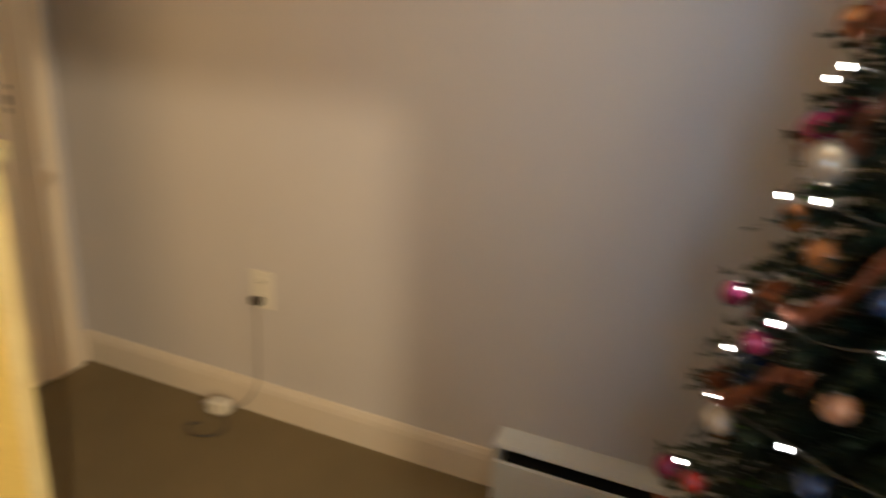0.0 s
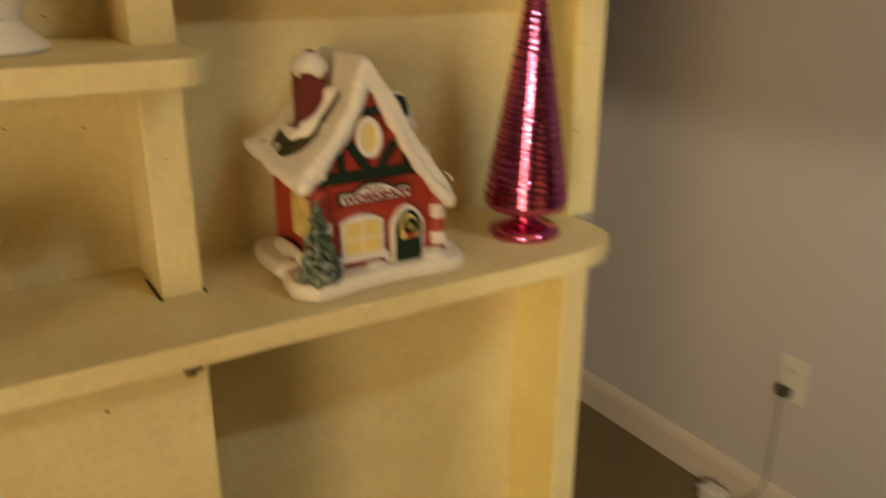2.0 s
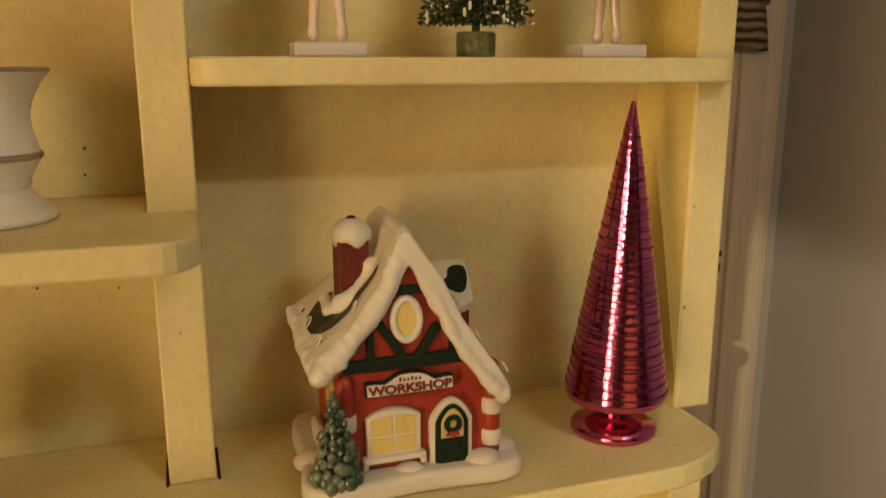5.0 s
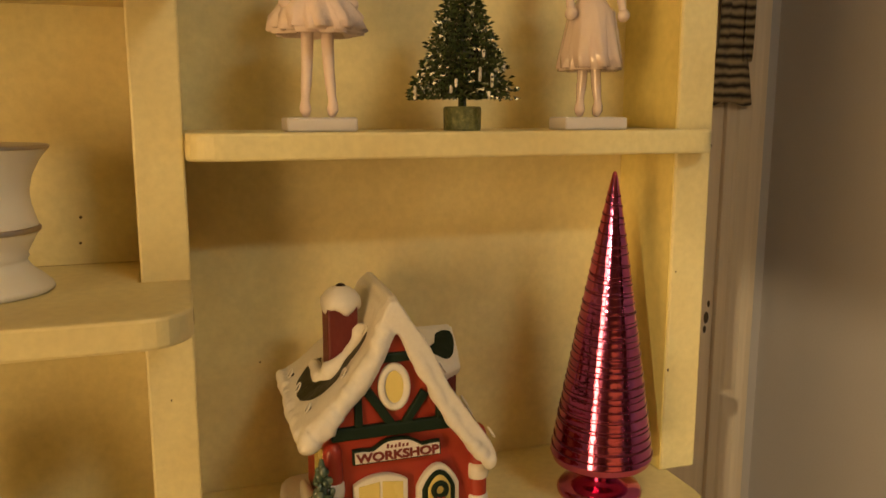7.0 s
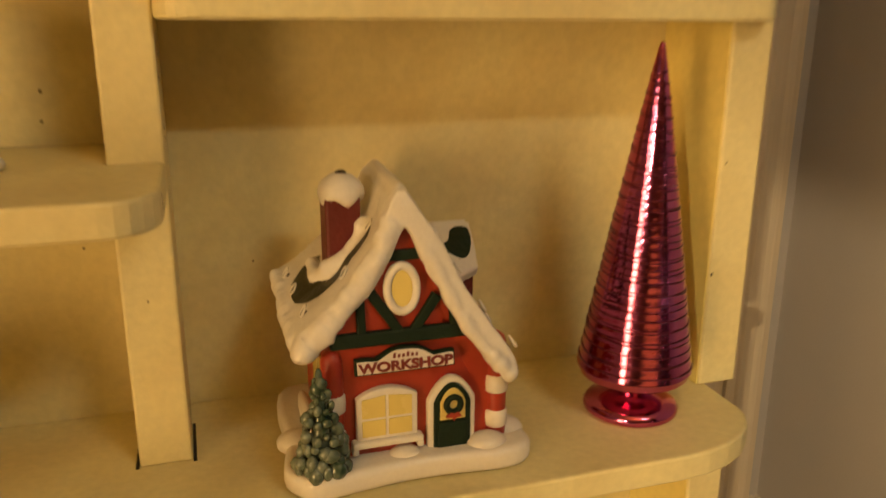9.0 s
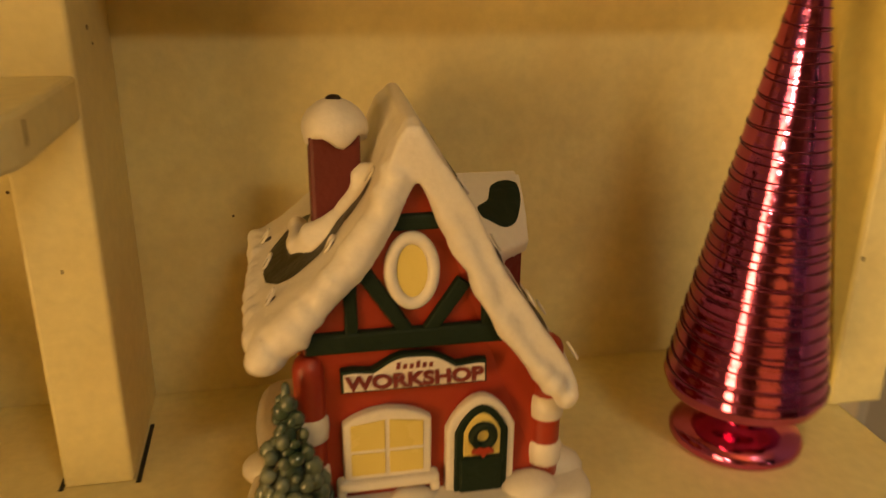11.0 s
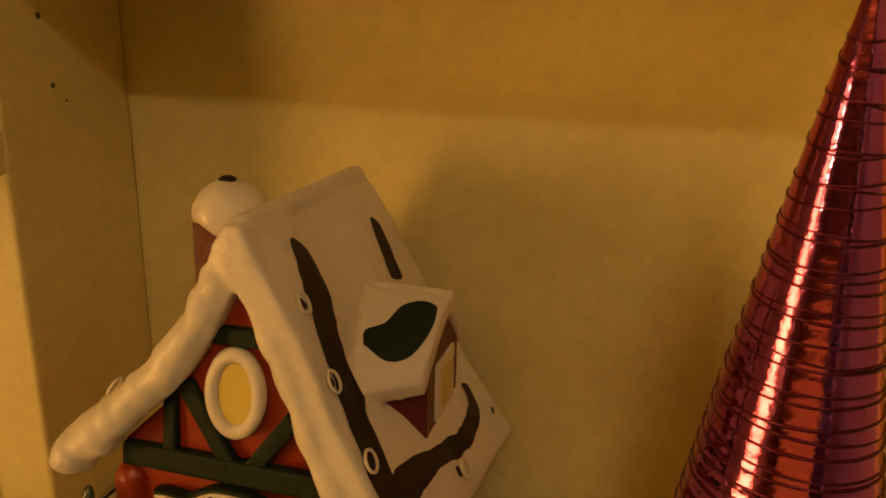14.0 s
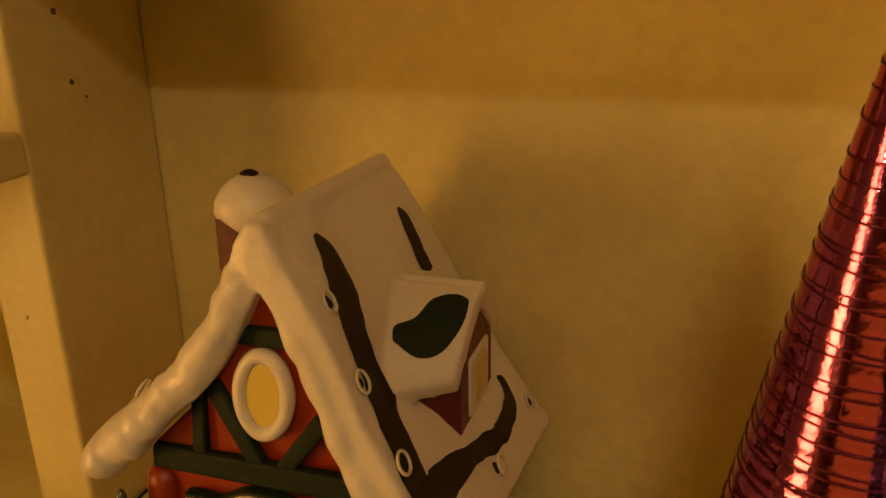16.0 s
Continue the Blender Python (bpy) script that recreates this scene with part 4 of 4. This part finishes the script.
def figurine(cx, cy, z, tint, stand_half, shiny, label, spread):
    stand = solo("figurine_stand", box(cx - stand_half, cx + stand_half, cy - 0.16, cy + 0.16, z, z + 0.105, 0.018), PALEBLUE, "pale flat display stand under a figurine", "stand")
    bm = bmesh.new()
    zb = z + 0.107
    for sx in (-1, 1):
        x = cx + sx * spread
        tube(along([(x, cy, zb + 0.035), (x + 0.005 * sx, cy - 0.01, zb + 0.10), (x - 0.006 * sx, cy, zb + 0.22), (x - 0.02 * sx, cy, zb + 0.42), (cx + sx * 0.07, cy, zb + 0.85)], 14), [0.038, 0.044, 0.046, 0.042, 0.034, 0.032, 0.035, 0.04, 0.042, 0.042, 0.044, 0.047, 0.05, 0.055, 0.06], 10, bm)
        arm = [(cx + sx * 0.13, cy, zb + 1.25), (cx + sx * 0.22, cy - 0.04, zb + 1.05), (cx + sx * 0.24, cy - 0.1, zb + 0.86)]
        tube(along(arm, 8), 0.035, 8, bm)
        ball((cx + sx * 0.24, cy - 0.11, zb + 0.82), 0.055, 8, bm)
    for layer in range(2 if shiny else 3):
        fold = lambda a, h: 1 + (0.13 if not shiny else 0.11) * (math.sin(a * (7 + 2 * layer) + h * 9 + layer * 1.7) + 0.6 * math.sin(a * (17 + 3 * layer) + h * 23)) * min(1.0, max(0.0, (zb + 1.0 - h) / 0.4))
        hem = zb + 0.60 + 0.02 * layer - (0.22 if shiny else 0)
        wide = 0.30 + 0.02 * layer - 0.06 * shiny
        lathe([(0.07, zb + 0.99), (0.12, zb + 0.94), (wide * 0.72, zb + 0.85), (wide * 0.95, hem + 0.10), (wide, hem), (wide * 0.93, hem - 0.005), (0.10, zb + 0.78)], cx, cy, 54, bm, fold)
    lathe([(0.08, zb + 0.90), (0.10, zb + 1.05), (0.13, zb + 1.25), (0.09, zb + 1.33), (0.045, zb + 1.36), (0.05, zb + 1.42)], cx, cy, 16, bm)
    ball((cx, cy, zb + 1.52), 0.12, 14, bm)
    return solo("figurine", bm, tint, label, "figurine", smooth=True)


GLOSSY = surface("glossy_pearl_figurine", (0.62, 0.48, 0.42), 0.16, grain=60, vary=0.08, stain=25, stain_vary=0.3, tint=(0.72, 0.64, 0.55), bump=0.3, bump_scale=80, coat=0.9)
figurine(1.33, 0.08, 3.17, PASTEL, 0.265, 0, "pale pink dancer figurine in a tulle skirt on its stand", 0.10)
figurine(3.60, 0.06, 3.17, GLOSSY, 0.29, 1, "pearly white figurine in a glossy draped skirt on its stand", 0.08)

mini = thing("beaded_tree", (2.47, 0.05, 3.17), "small dark green beaded tree in a glittery green pot", "christmas tree")
part("pot", lathe([(0.0, 3.17), (0.145, 3.17), (0.15, 3.19), (0.152, 3.345), (0.14, 3.36), (0.0, 3.36)], 2.47, 0.05, 28), MOSS, mini)
part("trunk", tube([(2.47, 0.05, 3.36), (2.47, 0.05, 4.35)], [0.035, 0.012], 8), TINSEL, mini)
bm = bmesh.new()
bead_at = []
for level in range(21):
    s = level / 20
    z = 3.44 + 0.90 * s
    r = 0.36 * (1 - s) ** 0.85 + 0.03
    count = max(6, int(24 * (1 - s)) + 5)
    for k in range(count):
        a = 2 * math.pi * (k + random.random() * 0.6) / count + level
        reach = r * random.uniform(0.8, 1.1)
        d = Vector((math.cos(a), math.sin(a), 0))
        side = Vector((-d.y, d.x, 0))
        for j in range(5):
            t = 0.25 + 0.75 * j / 4
            c = Vector((2.47, 0.05, z)) + d * reach * t + Vector((0, 0, 0.05 * t - 0.05 * t * t))
            for w in (-1, 1):
                tip = c + side * w * random.uniform(0.025, 0.06) * (1.2 - 0.5 * t) + d * 0.025 + Vector((0, 0, random.uniform(-0.03, 0.02)))
                bmesh.ops.create_icosphere(bm, subdivisions=1, radius=0.013, matrix=Matrix.Translation(tip)) if j % 2 == w > 0 else None
                v = [bm.verts.new(p) for p in (c, tip + Vector((0, 0, 0.012)), tip + d * 0.03, tip - Vector((0, 0, 0.012)))]
                bm.faces.new(v)
        if random.random() < 0.10:
            bead_at.append(Vector((2.47, 0.05, z)) + d * reach)
crown = part("branch_mass", bm, TINSEL, mini, "dense wiry green beaded branches")
tagged(crown, kind="stuff")
for p in bead_at[:22]:
    part("bead", tube([p - Vector((0, 0, 0.02)), p + Vector((0, 0, 0.02))], 0.012, 6), PORCELAIN, mini, "pale bugle bead")

# ---- decorated tree by the wall ----
TX, TY, TOPZ = 10.2, -12.2, 12.4
NEEDLE = surface("dark_fir_needles", (0.018, 0.032, 0.014), 0.6, grain=150, vary=0.4, stain=20, stain_vary=0.6, tint=(0.04, 0.055, 0.02), bump=0)
BARK = surface("brown_trunk", (0.08, 0.05, 0.03), 0.8, bump=0.5)
xmas = thing("christmas_tree", (TX, TY, FLOOR), "tall dark green artificial fir tree with lights and ornaments", "christmas tree")


def tree_r(z):
    return 0.186 * (12.7 - z)


part("trunk", tube([(TX, TY, FLOOR + 0.1), (TX, TY, 0), (TX, TY, TOPZ)], [0.35, 0.25, 0.06], 10), BARK, xmas)
part("foot", lathe([(0.0, FLOOR), (1.6, FLOOR), (1.6, FLOOR + 0.25), (0.5, FLOOR + 0.5), (0.45, FLOOR + 0.9), (0, FLOOR + 0.9)], TX, TY, 20), GREEN, xmas)
verts, faces = [], []
rng = random.Random(11)
tips = []
for i in range(900):
    s = (i + 0.5) / 900
    z = -9.3 + 21.4 * s ** 1.25
    a = i * 2.39996
    reach = tree_r(z) * rng.uniform(0.82, 1.12) + 0.1
    d = Vector((math.cos(a), math.sin(a), 0))
    side = Vector((-d.y, d.x, 0))
    root = Vector((TX, TY, z + 0.5))
    drop = -0.16 * reach
    tips.append((root + d * reach + Vector((0, 0, drop)), d))
    for j in range(64):
        t = rng.uniform(0.1, 1.0)
        c = root + d * reach * t + Vector((0, 0, drop * t + 0.25 * t * (1 - t) * reach))
        spread = 0.55 * (1.15 - t) + 0.12
        e = (side * rng.uniform(-1, 1) + d * rng.uniform(0.2, 0.9) + Vector((0, 0, rng.uniform(-0.5, 0.6)))).normalized() * spread * rng.uniform(0.5, 1.1)
        w = e.cross(Vector((0.3, 0.2, 1))).normalized() * 0.13
        k = len(verts)
        verts += [c - w, c + w, c + e]
        faces.append((k, k + 1, k + 2))
me = bpy.data.meshes.new("needles")
me.from_pydata([(W(*v) - W(TX, TY, FLOOR))[:] for v in verts], [], faces)
me.materials.append(NEEDLE)
needles = new("needles", me)
needles.parent = xmas
tagged(needles, "dense dark green needles", kind="stuff")

BULB = plain("white_bulb", (1.0, 0.90, 0.76), 0.4, emit=30.0)
lights = thing("string_lights", (TX, TY, -8), "string of white mini lights wound round the tree", "string lights")
wire, near = [], []
for i in range(420):
    s = i / 419
    z = -8.8 + 20.6 * s
    a = 13 * 2 * math.pi * s ** 0.8
    r = tree_r(z) * 0.98
    p = Vector((TX + r * math.cos(a), TY + r * math.sin(a), z + 0.1 * math.sin(i * 1.3)))
    wire.append(p)
    if i % 3 == 0:
        near.append(p + Vector((math.cos(a), math.sin(a), 0)) * 0.12)
part("wire", tube(wire, 0.02, 4), CABLE, lights)
for p in near:
    part("bulb", ball(p, 0.034, 6, squash=(1, 1, 1.5)), BULB, lights)

shades = [("red", (0.55, 0.05, 0.05)), ("copper", (0.60, 0.24, 0.08)), ("green", (0.20, 0.42, 0.08)), ("blue", (0.03, 0.06, 0.16)), ("magenta", (0.50, 0.06, 0.18)), ("peach", (0.60, 0.32, 0.20)), ("ivory", (0.55, 0.46, 0.36))]
mats = [surface(n + "_ornament_glass", c, 0.24, metal=0.3, grain=40, vary=0.1, stain=30, stain_vary=0.3, bump=0.05, coat=0.6) for n, c in shades]
for i, (tip, d) in enumerate(tips):
    if i % 5 or tip.z > 11:
        continue
    k = rng.randrange(7)
    r = rng.uniform(0.17, 0.32)
    c = tip - Vector((0, 0, r + 0.08)) - d * 0.15
    ball_top = thing("ornament", (c.x, c.y, c.z - r), f"shiny {shades[k][0]} glass ornament hanging on the fir tree", "ornament", group="tree ornaments")
    part("globe", ball(c, r, 14), mats[k], ball_top, smooth=True)
    part("cap", lathe([(0.0, c.z + r * 1.12), (r * 0.2, c.z + r * 1.1), (r * 0.22, c.z + r * 0.9)], c.x, c.y, 10), SILVER, ball_top)
RIBBON = surface("copper_mesh_ribbon", (0.30, 0.10, 0.05), 0.35, metal=0.5, grain=200, vary=0.25, stain=12, stain_vary=0.3, bump=0.3)
for n, (z0, a0) in enumerate(((-8.2, 85), (-6.4, 95), (-4.3, 80), (-2.4, 100), (-0.4, 85), (1.4, 95))):
    bm = bmesh.new()
    rows = []
    for i in range(25):
        s = i / 24
        a = radians(a0 + 60 * s)
        z = z0 + 1.6 * s + 0.25 * math.sin(s * 9)
        r = tree_r(z) * 0.97 + 0.16 * math.sin(s * 31 + n)
        rows.append([bm.verts.new((TX + (r + 0.14 * u * math.sin(s * 23)) * math.cos(a), TY + (r + 0.14 * u * math.sin(s * 23)) * math.sin(a), z + 0.14 * u + 0.07 * math.sin(s * 40))) for u in (-1, 0, 1)])
    for p, q in zip(rows, rows[1:]):
        for k in range(2):
            bm.faces.new((p[k], p[k + 1], q[k + 1], q[k]))
    ob = solo("ribbon", bm, RIBBON, "copper mesh ribbon draped over the fir tree", "ribbon", group="tree ribbons", smooth=True)
    ob.modifiers.new("thick", "SOLIDIFY").thickness = 0.004
